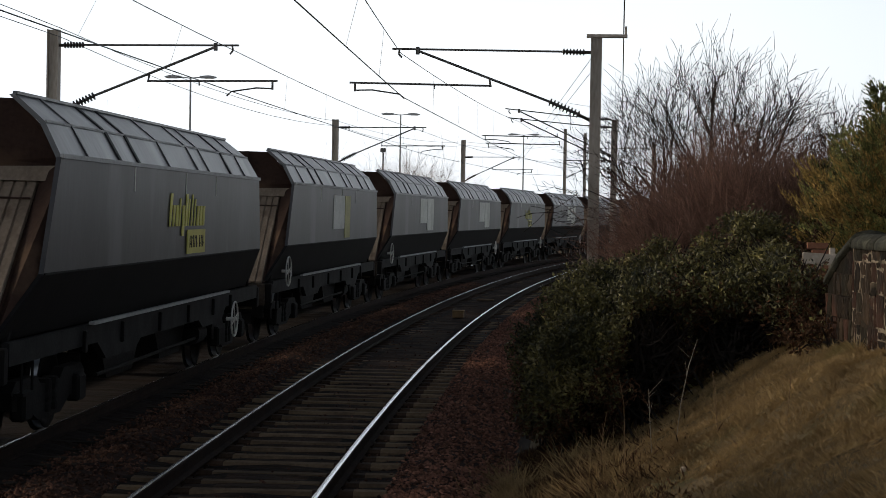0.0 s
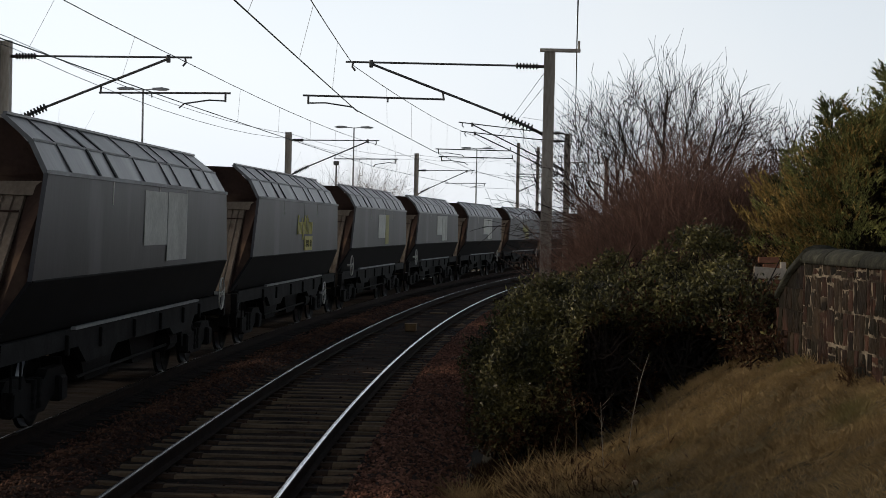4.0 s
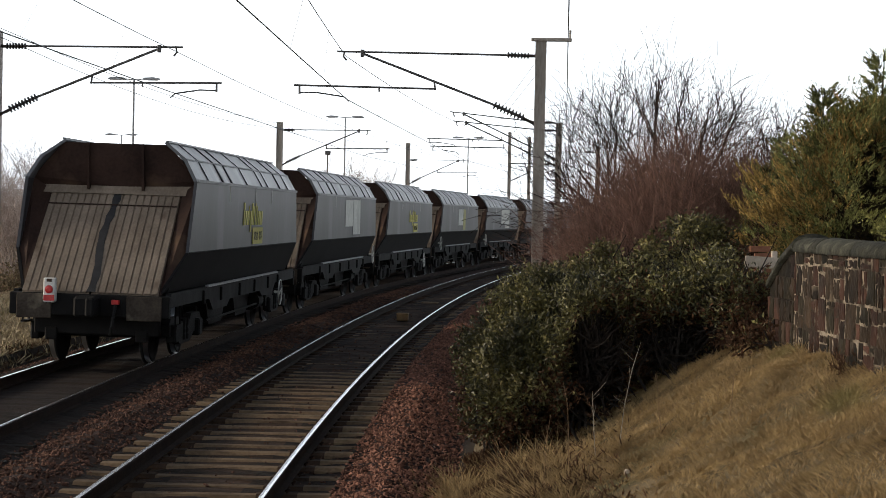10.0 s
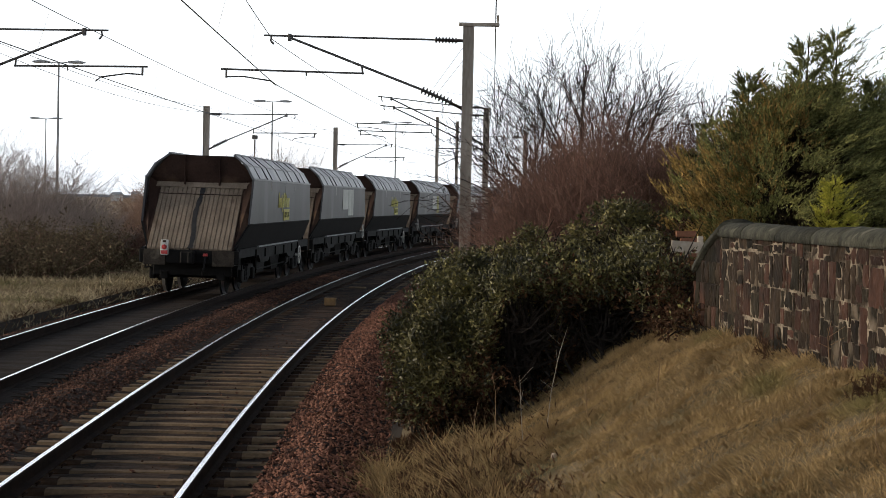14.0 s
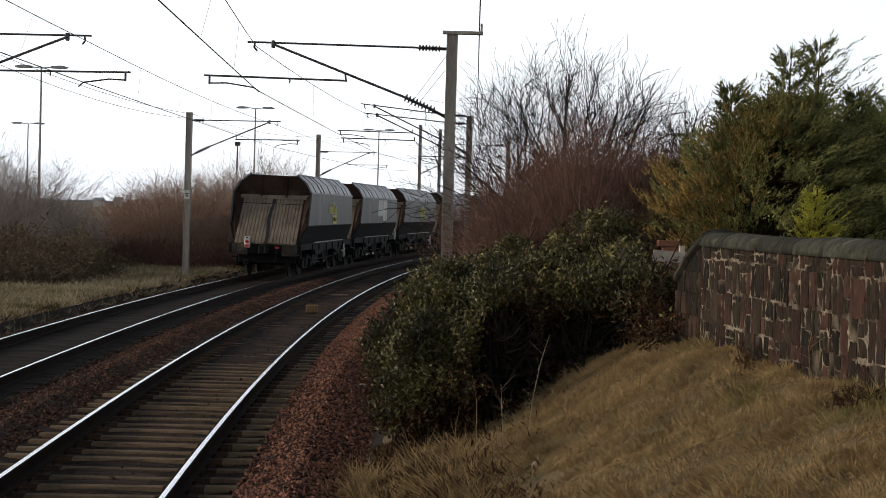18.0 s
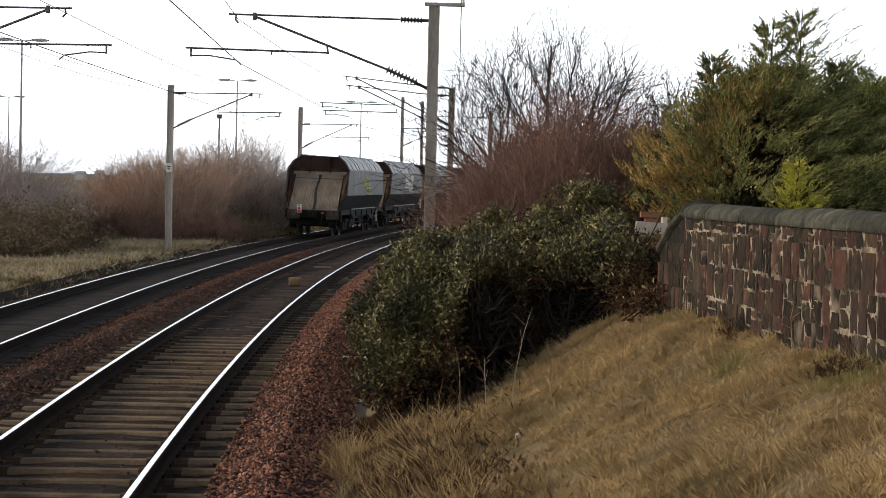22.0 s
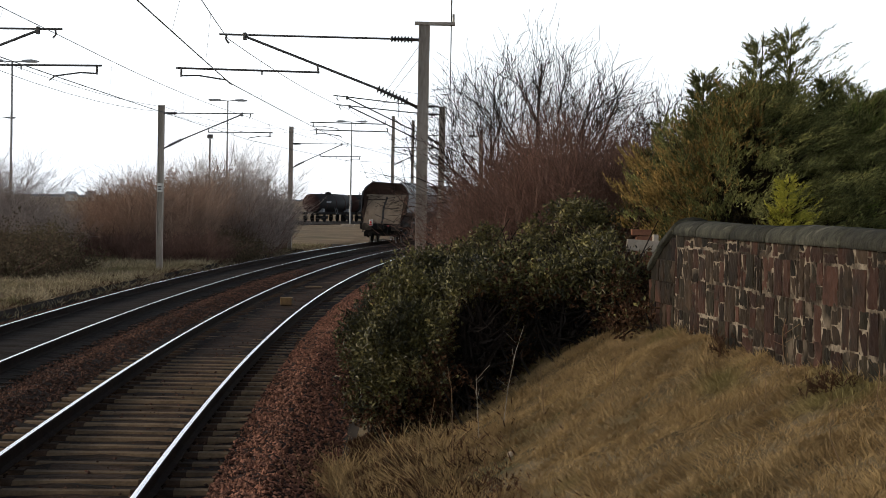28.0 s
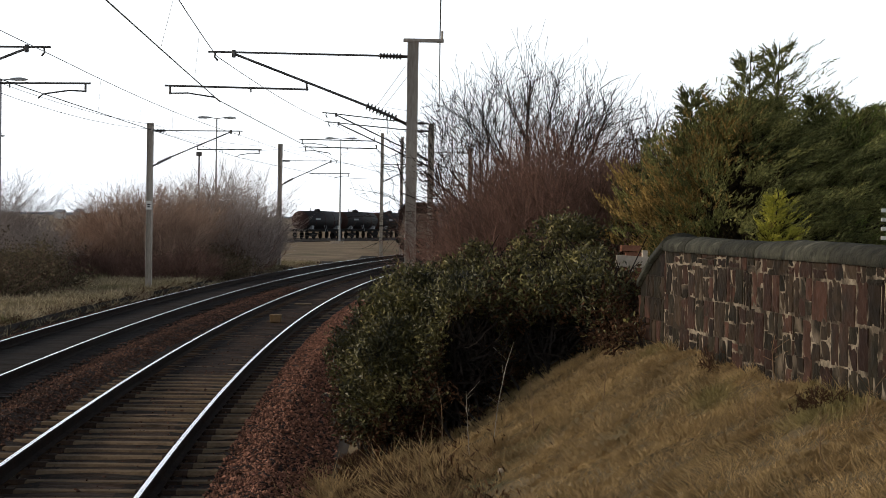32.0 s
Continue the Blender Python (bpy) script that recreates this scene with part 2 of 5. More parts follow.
COPING = mat("mossy_coping_stone", (0.062, 0.06, 0.045), (0.02, 0.021, 0.016), 0.95, scale=9, fine=45, bump=1.0, third=((0.10, 0.098, 0.075), 0.08), rnd=0.35, spec=0.2)
BARK = mat("bare_grey_bark", (0.036, 0.028, 0.023), (0.018, 0.014, 0.012), 0.9, scale=6, bump=0)
TWIG_RED = mat("reddish_twigs", (0.25, 0.145, 0.11), (0.115, 0.068, 0.054), 0.85, scale=1.2, bump=0, rnd=-0.5)
TWIG_GREY = mat("grey_brown_twigs", (0.55, 0.46, 0.41), (0.27, 0.215, 0.19), 0.85, scale=0.5, bump=0, rnd=-0.4)
TWIG_TAN = mat("tan_withered_twigs", (0.52, 0.36, 0.27), (0.27, 0.18, 0.135), 0.85, scale=0.5, bump=0, rnd=-0.4)
LAUREL = mat("dark_evergreen_leaf", (0.165, 0.142, 0.045), (0.019, 0.02, 0.008), 0.5, scale=1.6, bump=0, spec=0.35, rnd=-0.75, third=((0.25, 0.2, 0.075), 0.1))
DEADLEAF = mat("withered_brown_leaf", (0.115, 0.058, 0.03), (0.042, 0.023, 0.013), 0.85, scale=3, bump=0, rnd=-0.5)
CYPRESS = mat("dull_green_cypress_spray", (0.3, 0.29, 0.1), (0.07, 0.08, 0.03), 0.75, scale=1.6, bump=0, rnd=-0.6)
GOLDEN = mat("bronzed_cypress_spray", (0.45, 0.3, 0.095), (0.17, 0.115, 0.04), 0.75, scale=1.8, bump=0, rnd=-0.55)
GREEN = mat("fresh_green_cypress_spray", (0.3, 0.36, 0.09), (0.075, 0.105, 0.032), 0.75, scale=1.6, bump=0, rnd=-0.6)
BRAMBLE = mat("dull_bramble_leaf", (0.2, 0.155, 0.09), (0.08, 0.06, 0.038), 0.8, scale=0.5, bump=0, rnd=-0.5)
# inner sprays: brown dead foliage, darkened to stand for shade in the gaps
INNER_SHADE = mat("dead_inner_spray_shade", (0.05, 0.037, 0.018), (0.02, 0.016, 0.009), 0.9, scale=2, bump=0, rnd=-0.4)
LIME = mat("yellow_green_cypress_spray", (0.5, 0.47, 0.07), (0.26, 0.25, 0.04), 0.75, scale=2, bump=0, rnd=-0.4)
TANK = mat("grimy_tank_black", (0.022, 0.02, 0.021), (0.012, 0.011, 0.012), 0.6, scale=1, fine=10, third=((0.045, 0.025, 0.02), 0.15))
TANK_END = mat("rusty_tank_end", (0.06, 0.027, 0.022), (0.035, 0.018, 0.016), 0.7, scale=1, fine=10)
BRICK = mat("orange_brick", (0.32, 0.14, 0.08), (0.2, 0.09, 0.055), 0.9, scale=6, fine=40)
OCHRE = mat("faded_ochre_box", (0.30, 0.19, 0.085), (0.2, 0.12, 0.06), 0.7, scale=6, fine=40)
HILL = mat("far_hill_haze", (0.34, 0.40, 0.46), (0.30, 0.35, 0.40), 1.0, scale=0.01, fine=0.05, bump=0)
HOUSE = mat("pale_render_far", (0.7, 0.7, 0.68), (0.6, 0.6, 0.58), 0.9, bump=0)


# ---- building helpers ----
class Geo:
    """A mesh in the making: vertices, faces and their material slots."""

    def __init__(self):
        self.v, self.f, self.m = [], [], []

    def add(self, verts, faces, slot=0):
        k = len(self.v)
        self.v += [tuple(p) for p in verts]
        self.f += [tuple(i + k for i in q) for q in faces]
        self.m += [slot] * len(faces)
        return self

    def box(self, c, s, slot=0, turn=None, bevel=0.0):
        x, y, z = (0.5 * a for a in s)
        if bevel:
            b = bevel
            pts = [(sx * (x - (b if k != 0 else 0)), sy * (y - (b if k != 1 else 0)), sz * (z - (b if k != 2 else 0)))
                   for k in range(3) for sz in (-1, 1) for sy in (-1, 1) for sx in (-1, 1)]
            bm = bmesh.new()
            for p in pts:
                bm.verts.new(p)
            bmesh.ops.convex_hull(bm, input=bm.verts[:])
            bm.verts.index_update()
            pts, faces = [v.co.copy() for v in bm.verts], [[v.index for v in q.verts] for q in bm.faces]
            bm.free()
        else:
            pts = [(a * x, b * y, d * z) for d in (-1, 1) for b in (-1, 1) for a in (-1, 1)]
            faces = [(0, 2, 3, 1), (4, 5, 7, 6), (0, 1, 5, 4), (2, 6, 7, 3), (0, 4, 6, 2), (1, 3, 7, 5)]
        m = Matrix.Translation(c) @ (turn.to_4x4() if turn else Matrix())
        return self.add([m @ Vector(p) for p in pts], faces, slot)

    def tube(self, pts, r, n=8, slot=0, caps=True):
        pts = [Vector(p) for p in pts]
        rs = r if isinstance(r, (list, tuple)) else [r] * len(pts)
        verts, faces = [], []
        up = Vector((0.13, 0.31, 0.94)) if abs((pts[-1] - pts[0]).normalized().z) < 0.9 else Vector((1, 0.2, 0))
        for i, p in enumerate(pts):
            d = (pts[min(i + 1, len(pts) - 1)] - pts[max(i - 1, 0)]).normalized()
            a = d.cross(up).normalized()
            b = d.cross(a)
            verts += [p + rs[i] * (math.cos(q) * a + math.sin(q) * b) for q in (2 * math.pi * k / n for k in range(n))]
        for i in range(len(pts) - 1):
            faces += [(i * n + k, i * n + (k + 1) % n, (i + 1) * n + (k + 1) % n, (i + 1) * n + k) for k in range(n)]
        if caps:
            faces += [tuple(range(n))[::-1], tuple(range((len(pts) - 1) * n, len(pts) * n))]
        return self.add(verts, faces, slot)

    def prism(self, outline, axis, a, b, slot=0):
        """An outline of (u, v) drawn out from a to b along an axis; u, v are the other two axes in order."""
        n = len(outline)

        def put(u, v, w):
            return {"x": (w, u, v), "y": (u, w, v), "z": (u, v, w)}[axis]
        verts = [put(u, v, a) for u, v in outline] + [put(u, v, b) for u, v in outline]
        faces = [(k, (k + 1) % n, n + (k + 1) % n, n + k) for k in range(n)] + [tuple(range(n))[::-1], tuple(range(n, 2 * n))]
        return self.add(verts, faces, slot)

    def lathe(self, c, axis, outline, n=16, slot=0):
        """Rings of (distance along, radius) round an axis through c."""
        c, d = Vector(c), Vector(axis).normalized()
        a = d.orthogonal().normalized()
        b = d.cross(a)
        verts = [c + d * h + r * (math.cos(2 * math.pi * k / n) * a + math.sin(2 * math.pi * k / n) * b) for h, r in outline for k in range(n)]
        faces = [(i * n + k, i * n + (k + 1) % n, (i + 1) * n + (k + 1) % n, (i + 1) * n + k) for i in range(len(outline) - 1) for k in range(n)]
        faces += [tuple(range(n))[::-1], tuple(range((len(outline) - 1) * n, len(outline) * n))]
        return self.add(verts, faces, slot)

    def mesh(self, name, mats, smooth=False):
        me = bpy.data.meshes.new(name)
        me.from_pydata(self.v, [], self.f)
        for m in mats:
            me.materials.append(m)
        if len(mats) > 1:
            me.polygons.foreach_set("material_index", self.m)
        if smooth:
            me.polygons.foreach_set("use_smooth", [True] * len(me.polygons))
        bm = bmesh.new()
        bm.from_mesh(me)
        bmesh.ops.recalc_face_normals(bm, faces=bm.faces[:])
        bm.to_mesh(me)
        bm.free()
        return me


def part(name, geo, material, parent=None, label="", smooth=False):
    """Links one mesh object, under a thing or a part."""
    mats = material if isinstance(material, (list, tuple)) else [material]
    ob = new(name, geo.mesh(name, mats, smooth) if isinstance(geo, Geo) else geo)
    ob.parent = parent
    return tagged(ob, label)


def thing(name, label, category, at=None, group="", kind=""):
    ob = tagged(new(name), label, category, group, kind)
    if at is not None:
        ob.matrix_basis = at
    return ob


def quick(name, verts, faces, mats, slots=None):
    """A mesh from arrays, for things of very many faces."""
    me = bpy.data.meshes.new(name)
    me.from_pydata(np.asarray(verts).tolist(), [], np.asarray(faces).tolist())
    for m in mats:
        me.materials.append(m)
    if slots is not None:
        me.polygons.foreach_set("material_index", np.asarray(slots, dtype=np.int32))
    return me


RNG = np.random.default_rng(7)


def unit(a):
    return a / np.maximum(np.linalg.norm(a, axis=-1, keepdims=True), 1e-9)


def leaves(centres, way, length, width, fold=0.25):
    """Folded leaf blades of two quads each: arrays of vertices and faces. way: where each one points."""
    n = len(centres)
    way = unit(way)
    side = unit(np.cross(way, RNG.normal(size=(n, 3))))
    nor = np.cross(side, way)
    L, Wd = np.broadcast_to(length, n)[:, None], np.broadcast_to(width, n)[:, None]
    tip, mid = centres + way * L, centres + way * L * 0.45
    lift = nor * Wd * fold
    v = np.stack([centres, mid + side * Wd * 0.5 + lift, tip, mid - side * Wd * 0.5 + lift], 1).reshape(-1, 3)
    k = np.arange(n)[:, None] * 4
    return v, np.concatenate([k + [0, 1, 2], k + [0, 2, 3]])


def twigs(p0, p1, r0, r1, bend=0.1, segs=2):
    """Many three-sided tapered twigs from p0 to p1."""
    n = len(p0)
    d = p1 - p0
    w = unit(d)
    a = unit(np.cross(w, RNG.normal(size=(n, 3))))
    b = np.cross(w, a)
    bow = RNG.normal(size=(n, 3)) * np.linalg.norm(d, axis=1, keepdims=True) * bend
    rings = []
    for i in range(segs + 1):
        t = i / segs
        c = p0 + d * t + bow * (4 * t * (1 - t))
        r = (np.broadcast_to(r0, n) * (1 - t) + np.broadcast_to(r1, n) * t)[:, None]
        rings.append(np.stack([c + r * (math.cos(q) * a + math.sin(q) * b) for q in (0, 2.094, 4.189)], 1))
    v = np.stack(rings, 1).reshape(-1, 3)
    k = np.arange(n)[:, None] * (3 * (segs + 1))
    f = np.concatenate([k + [3 * i + j, 3 * i + (j + 1) % 3, 3 * i + 3 + (j + 1) % 3, 3 * i + 3 + j] for i in range(segs) for j in range(3)])
    return v, f


# ---- plan: two concentric tracks; s runs along the near track's centre line, off to its left ----
CX, CY, RAD, GAP = 519.64, 41.10, 523.54, 3.48
GAUGE = 1.505


def on_track(s, off=0.0, z=0.0):
    a = s / RAD
    return Vector((CX - (RAD + off) * math.cos(a), CY + (RAD + off) * math.sin(a), z))


def heading(s):
    return -math.degrees(s / RAD)


def track_pose(s, off=0.0, z=0.0):
    p = on_track(s, off, z)
    return pose(p.x, p.y, p.z, 0, 0, heading(s))


def lateral(x, y):
    """Distance to the right of the near track's centre line, and the way along it."""
    return RAD - np.hypot(x - CX, y - CY), RAD * np.arctan2(y - CY, CX - x)


def smooth(a, b, x):
    t = np.clip((x - a) / (b - a), 0, 1)
    return t * t * (3 - 2 * t)


def rough(x, y):
    return (np.sin(1.7 * x + 0.6 * y) + np.sin(0.9 * y - 1.3 * x + 1) + np.sin(3.1 * x + 2.3 * y) * 0.5 + np.sin(2.7 * y - 3.9 * x) * 0.4) * 0.35


def land(x, y):
    """Height of the ground."""
    u, s = lateral(x, y)
    near = 1 - smooth(24, 34, y)
    bank = 1.42 * smooth(2.68, 6.05, u) * near + (0.9 * smooth(2.8, 6.5, u)) * (1 - near) * (1 - smooth(60, 110, y))
    bank = np.where(u > 0, bank * (1 - 0.5 * smooth(7, 30, u)), 0)
    left = -0.12 * smooth(-6.2, -7.5, u) + 0.0
    bed = np.where((u > -5.6) & (u < 2.3), -0.42, -0.30)
    knoll = 0.09 * np.exp(-((x - 1.85) / 0.5) ** 2 - ((y - 15.0) / 1.3) ** 2)
    return bed + knoll + np.where(u > 0, bank + 0.3 * smooth(2.4, 3.2, u), 0) + np.where(u < -5.8, 0.15 + left * 0, 0) + np.where((u > 3) | (u < -6.5), 0.05 * rough(x, y), 0)


# ---- ground, ballast and rails ----
def build_ground():
    def axis(lo, hi, step, far):
        inner = list(np.arange(lo, hi + 1e-6, step))
        out, d, p = [], step, hi
        while p < far:
            d *= 1.35
            p += d
            out.append(p)
        low, d, p = [], step, lo
        while p > -far:
            d *= 1.35
            p -= d
            low.append(p)
        return np.array(low[::-1] + inner + out)
    xs, ys = axis(-16, 12, 0.35, 3500), axis(-8, 60, 0.45, 3500)
    X, Y = np.meshgrid(xs, ys)
    Z = land(X, Y)
    n, m = len(xs), len(ys)
    k = (np.arange(m - 1)[:, None] * n + np.arange(n - 1)).reshape(-1, 1)
    faces = k + [0, 1, n + 1, n]
    cx, cy = X.reshape(-1)[faces].mean(1), Y.reshape(-1)[faces].mean(1)
    u, s = lateral(cx, cy)
    slots = np.where((u > -5.9) & (u < 2.7), 1, np.where((u < -5.9) | (cy > 95), 2, 0))
    me = quick("ground", np.stack([X, Y, Z], -1).reshape(-1, 3), faces, [TURF, EARTH, FIELD], slots)
    me.polygons.foreach_set("use_smooth", [True] * len(me.polygons))
    tagged(new("ground", me), "uneven ground of dry winter turf and dark earth", "ground", kind="structure")


def strip(name, prof, s0, s1, step, mats, slots=None, jitter=0.0):
    """A bed with a cross profile of (off, z) along the tracks."""
    ss = np.arange(s0, s1, step)
    verts, n = [], len(prof)
    for s in ss:
        for off, z in prof:
            p = on_track(s, off + random.uniform(-jitter, jitter), z + random.uniform(-jitter, jitter))
            verts.append(tuple(p))
    k = (np.arange(len(ss) - 1)[:, None] * n + np.arange(n - 1)).reshape(-1, 1)
    faces = k + [0, 1, n + 1, n]
    return quick(name, verts, faces, mats, None if slots is None else np.tile(slots, len(ss) - 1))


def build_ballast():
    half = GAUGE / 2
    prof = [(-2.75, -0.42), (-2.35, -0.33), (-1.75, -0.13), (-1.34, -0.185), (-0.95, -0.212), (-half, -0.215), (-0.4, -0.2), (0.0, -0.194), (0.4, -0.2), (half, -0.215),
            (0.95, -0.208), (1.34, -0.18), (1.7, -0.10), (2.1, -0.17), (GAP - 1.3, -0.2), (GAP - 0.95, -0.155), (GAP - half, -0.15), (GAP, -0.145), (GAP + half, -0.15),
            (GAP + 1.0, -0.17), (GAP + 1.4, -0.16), (GAP + 1.9, -0.3), (GAP + 2.3, -0.42)]
    slots = [0, 0, 0, 1, 1, 1, 2, 2, 1, 1, 1, 0, 0, 1, 1, 1, 1, 1, 1, 1, 1, 1]
    me = strip("ballast_bed", prof, -62, 130, 0.16, [BED, DARK_BED, DIRT], slots, 0.014)
    tagged(new("ballast_bed", me), "reddish granite ballast bed under both tracks", "ballast", kind="structure")
    # loose stones, clouds of small rough blocks
    base = np.array([(1, 0, 0), (-1, 0, 0), (0, 1, 0), (0, -1, 0), (0, 0, 1), (0, 0, -1)], float)
    for label, material, bands in (
            ("loose reddish granite ballast stones on the near shoulder", BALLAST, ((-2.5, -1.24, -34, 16, 27000, 1.3),)),
            ("dull brown granite ballast stones between the tracks", DULL_BALLAST, ((1.28, 2.35, -32, 24, 15000, 1.2), (0.8, 1.28, -32, 10, 700, 1.2), (-1.26, -0.84, -34, 4, 900, 1.3), (-0.62, 0.62, -34, 10, 700, 1.2), (GAP + 1.25, GAP + 2.5, -25, 45, 9000, 1.0)))):
        pts, size = [], []
        for lo, hi, s0, s1, n, crowd in bands:
            s = RNG.uniform(0, 1, n) ** crowd * (s1 - s0) + s0
            off = RNG.uniform(lo, hi, n)
            z = np.interp(off, [p[0] for p in prof], [p[1] for p in prof])
            a = s / RAD
            pts.append(np.stack([CX - (RAD + off) * np.cos(a), CY + (RAD + off) * np.sin(a), z + RNG.uniform(-0.012, 0.018, n)], -1))
            size.append(RNG.uniform(0.013, 0.027, n) * (1.0 if hi - lo > 0.5 and hi > 0.7 or lo < -2 else 0.75))
        pts, size = np.concatenate(pts), np.concatenate(size)
        v = pts[:, None] + (base[None] + RNG.normal(0, 0.28, (len(pts), 6, 3))) * size[:, None, None] * np.array([1.1, 1.1, 0.85])
        k = np.arange(len(pts))[:, None] * 6
        f = np.concatenate([k + q for q in ([0, 2, 4], [2, 1, 4], [1, 3, 4], [3, 0, 4], [2, 0, 5], [1, 2, 5], [3, 1, 5], [0, 3, 5])])
        tagged(new("ballast_stones", quick("ballast_stones", v.reshape(-1, 3), f, [material])), label, "ballast", kind="stuff")


def build_track(off, label, cant):
    track = thing("railway_track", label, "railway track")
    prof = [(-0.034, -0.010), (-0.024, -0.003), (0.0, 0.0), (0.024, -0.003), (0.034, -0.010), (0.036, -0.03), (0.01, -0.045), (0.01, -0.135), (0.07, -0.148), (0.07, -0.159), (-0.07, -0.159), (-0.07, -0.148), (-0.01, -0.135), (-0.01, -0.045), (-0.036, -0.03)]
    n = len(prof)
    for side, lift in ((0.5, cant), (-0.5, 0.0)):
        ss = np.arange(-62, 130, 0.8)
        verts = [tuple(on_track(s, off + side * GAUGE + a, z + lift)) for s in ss for a, z in prof]
        faces, slots = [], []
        for i in range(len(ss) - 1):
            for k in range(n):
                faces.append((i * n + k, i * n + (k + 1) % n, (i + 1) * n + (k + 1) % n, (i + 1) * n + k))
                slots.append(1 if k in (1, 2) else 0)
        me = quick("rail", verts, faces, [RUST, POLISHED], slots)
        rail = new("rail", me)
        rail.parent = track
        tagged(rail, "rusty rail with a polished head")
    g = Geo()
    outline = [(-0.12, -0.30), (0.12, -0.30), (0.105, -0.19), (0.066, -0.158), (-0.066, -0.158), (-0.105, -0.19)]
    for x0, x1, d, slot in ((-1.25, -0.95, 0.0, 0), (-0.95, -0.57, 0.0, 1), (-0.57, 0.57, 0.012, 0), (0.57, 0.95, 0.0, 1), (0.95, 1.25, 0.0, 0)):
        g.prism([(y, z - (d if z > -0.2 else 0)) for y, z in outline], "x", x0, x1, slot)
    sleeper = g.mesh("sleeper", [SLEEPER, STAINED_SLEEPER] if off == 0 else [DARK_SLEEPER, DARK_SLEEPER])
    clip_mesh = Geo().tube([(0, -0.05, -0.145), (0.02, -0.02, -0.115), (0.02, 0.03, -0.12), (-0.02, 0.05, -0.145)], 0.009, 5).mesh("rail_clip", [RUST])
    for i in range(165):
        s = -36 + 0.595 * i
        ob = new("sleeper", sleeper)
        ob.parent = track
        ob.matrix_basis = track_pose(s, off) @ pose(0, random.uniform(-0.02, 0.02), random.uniform(-0.014, 0.004) - 0.034 * float(smooth(-17, -7, s)) * (off == 0), random.uniform(-1.5, 1.5), random.uniform(-0.35, 0.35), random.uniform(-0.7, 0.7))
        if s < -12 and off == 0:
            for x in (-0.85, -0.65, 0.65, 0.85):
                c = new("rail_clip", clip_mesh)
                c.parent = ob
                c.location.x = x
    return track


# ---- hopper wagons ----


def build_wagon():
    """One bogie coal hopper; x to its right, y forward, z up from the rails. Returns it and its keyed parts."""
    w = thing("hopper_wagon", "grey bogie coal hopper wagon with dark lower sides", "hopper wagon", group="wagons of the coal train")
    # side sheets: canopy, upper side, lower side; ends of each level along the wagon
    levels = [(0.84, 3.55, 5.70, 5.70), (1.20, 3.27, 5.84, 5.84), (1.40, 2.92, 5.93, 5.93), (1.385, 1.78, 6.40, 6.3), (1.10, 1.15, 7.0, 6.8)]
    names = (("canopy_panel", W_ROOF, "sloping canopy panel, grey lightened for sky reflection"), ("canopy_panel", W_ROOF, "steeper canopy panel, grey lightened for sky reflection"), ("side_panel", W_SIDE, ""), ("lower_side_panel", W_DARK, "dark lower side, near black for shade"))
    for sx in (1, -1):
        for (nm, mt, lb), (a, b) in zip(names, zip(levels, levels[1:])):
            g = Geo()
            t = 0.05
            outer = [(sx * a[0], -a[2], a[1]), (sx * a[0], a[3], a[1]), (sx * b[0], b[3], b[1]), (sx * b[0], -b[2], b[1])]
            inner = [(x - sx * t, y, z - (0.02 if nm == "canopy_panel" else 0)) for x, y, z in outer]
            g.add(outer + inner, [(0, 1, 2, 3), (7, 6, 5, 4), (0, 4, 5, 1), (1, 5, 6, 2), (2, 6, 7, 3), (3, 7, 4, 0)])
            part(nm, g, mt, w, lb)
        # bright rail along the shoulder and edge angles
        part("shoulder_rail", Geo().box((sx * 1.405, 0, 2.93), (0.035, 11.86, 0.045)), W_EDGE, w, "pale shoulder rail")
        part("canopy_crease", Geo().box((sx * 1.205, 0, 3.272), (0.02, 11.66, 0.025)), W_EDGE, w, "pale line along the canopy crease")
        part("top_rail", Geo().box((sx * 0.85, 0, 3.555), (0.05, 11.40, 0.03)), W_ROOF, w)
        part("waist_line", Geo().box((sx * 1.388, -0.2, 1.78), (0.015, 12.36, 0.02)), W_SOLE, w)
        # canopy seams
        for y in (-4.9, -3.5, -2.6, -0.9, 0.9, 1.7, 3.4, 4.6):
            g = Geo()
            w0 = 0.05 if y in (-3.5, -2.6, 3.4) else 0.022
            d = Vector((sx * 0.72, 0, 0.7)).normalized() * 0.014
            line = [Vector((sx * 0.85, y, 3.545)) + d, Vector((sx * 1.2, y, 3.27)) + d, Vector((sx * 1.398, y, 2.94)) + d]
            off = Vector((0, w0, 0))
            g.add([p - off for p in line] + [p + off for p in line] + [p - off - 2 * d for p in line] + [p + off - 2 * d for p in line],
                  [(0, 1, 4, 3), (1, 2, 5, 4), (0, 6, 7, 1), (1, 7, 8, 2), (3, 4, 10, 9), (4, 5, 11, 10), (2, 8, 11, 5), (0, 3, 9, 6)])
            part("canopy_seam", g, W_SEAM if w0 > 0.03 else W_SIDE, w)
        for y in (-2.8, 0.1, 2.2):
            part("side_stain", Geo().box((sx * 1.402, y, 2.76), (0.006, 0.035, 0.28)), W_LIGHT, w, "pale run-off streak under the shoulder")
        # solebar with its deeper middle plate
        g = Geo()
        sole = [(-6.95, 1.15), (6.95, 1.15), (6.95, 0.93), (4.1, 0.93), (3.7, 0.72), (2.3, 0.72), (2.0, 0.84), (-1.6, 0.84), (-1.9, 0.72), (-3.3, 0.72), (-3.7, 0.93), (-6.95, 0.93)]
        g.prism(sole, "x", sx * 1.16, sx * 1.24)
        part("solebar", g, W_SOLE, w)
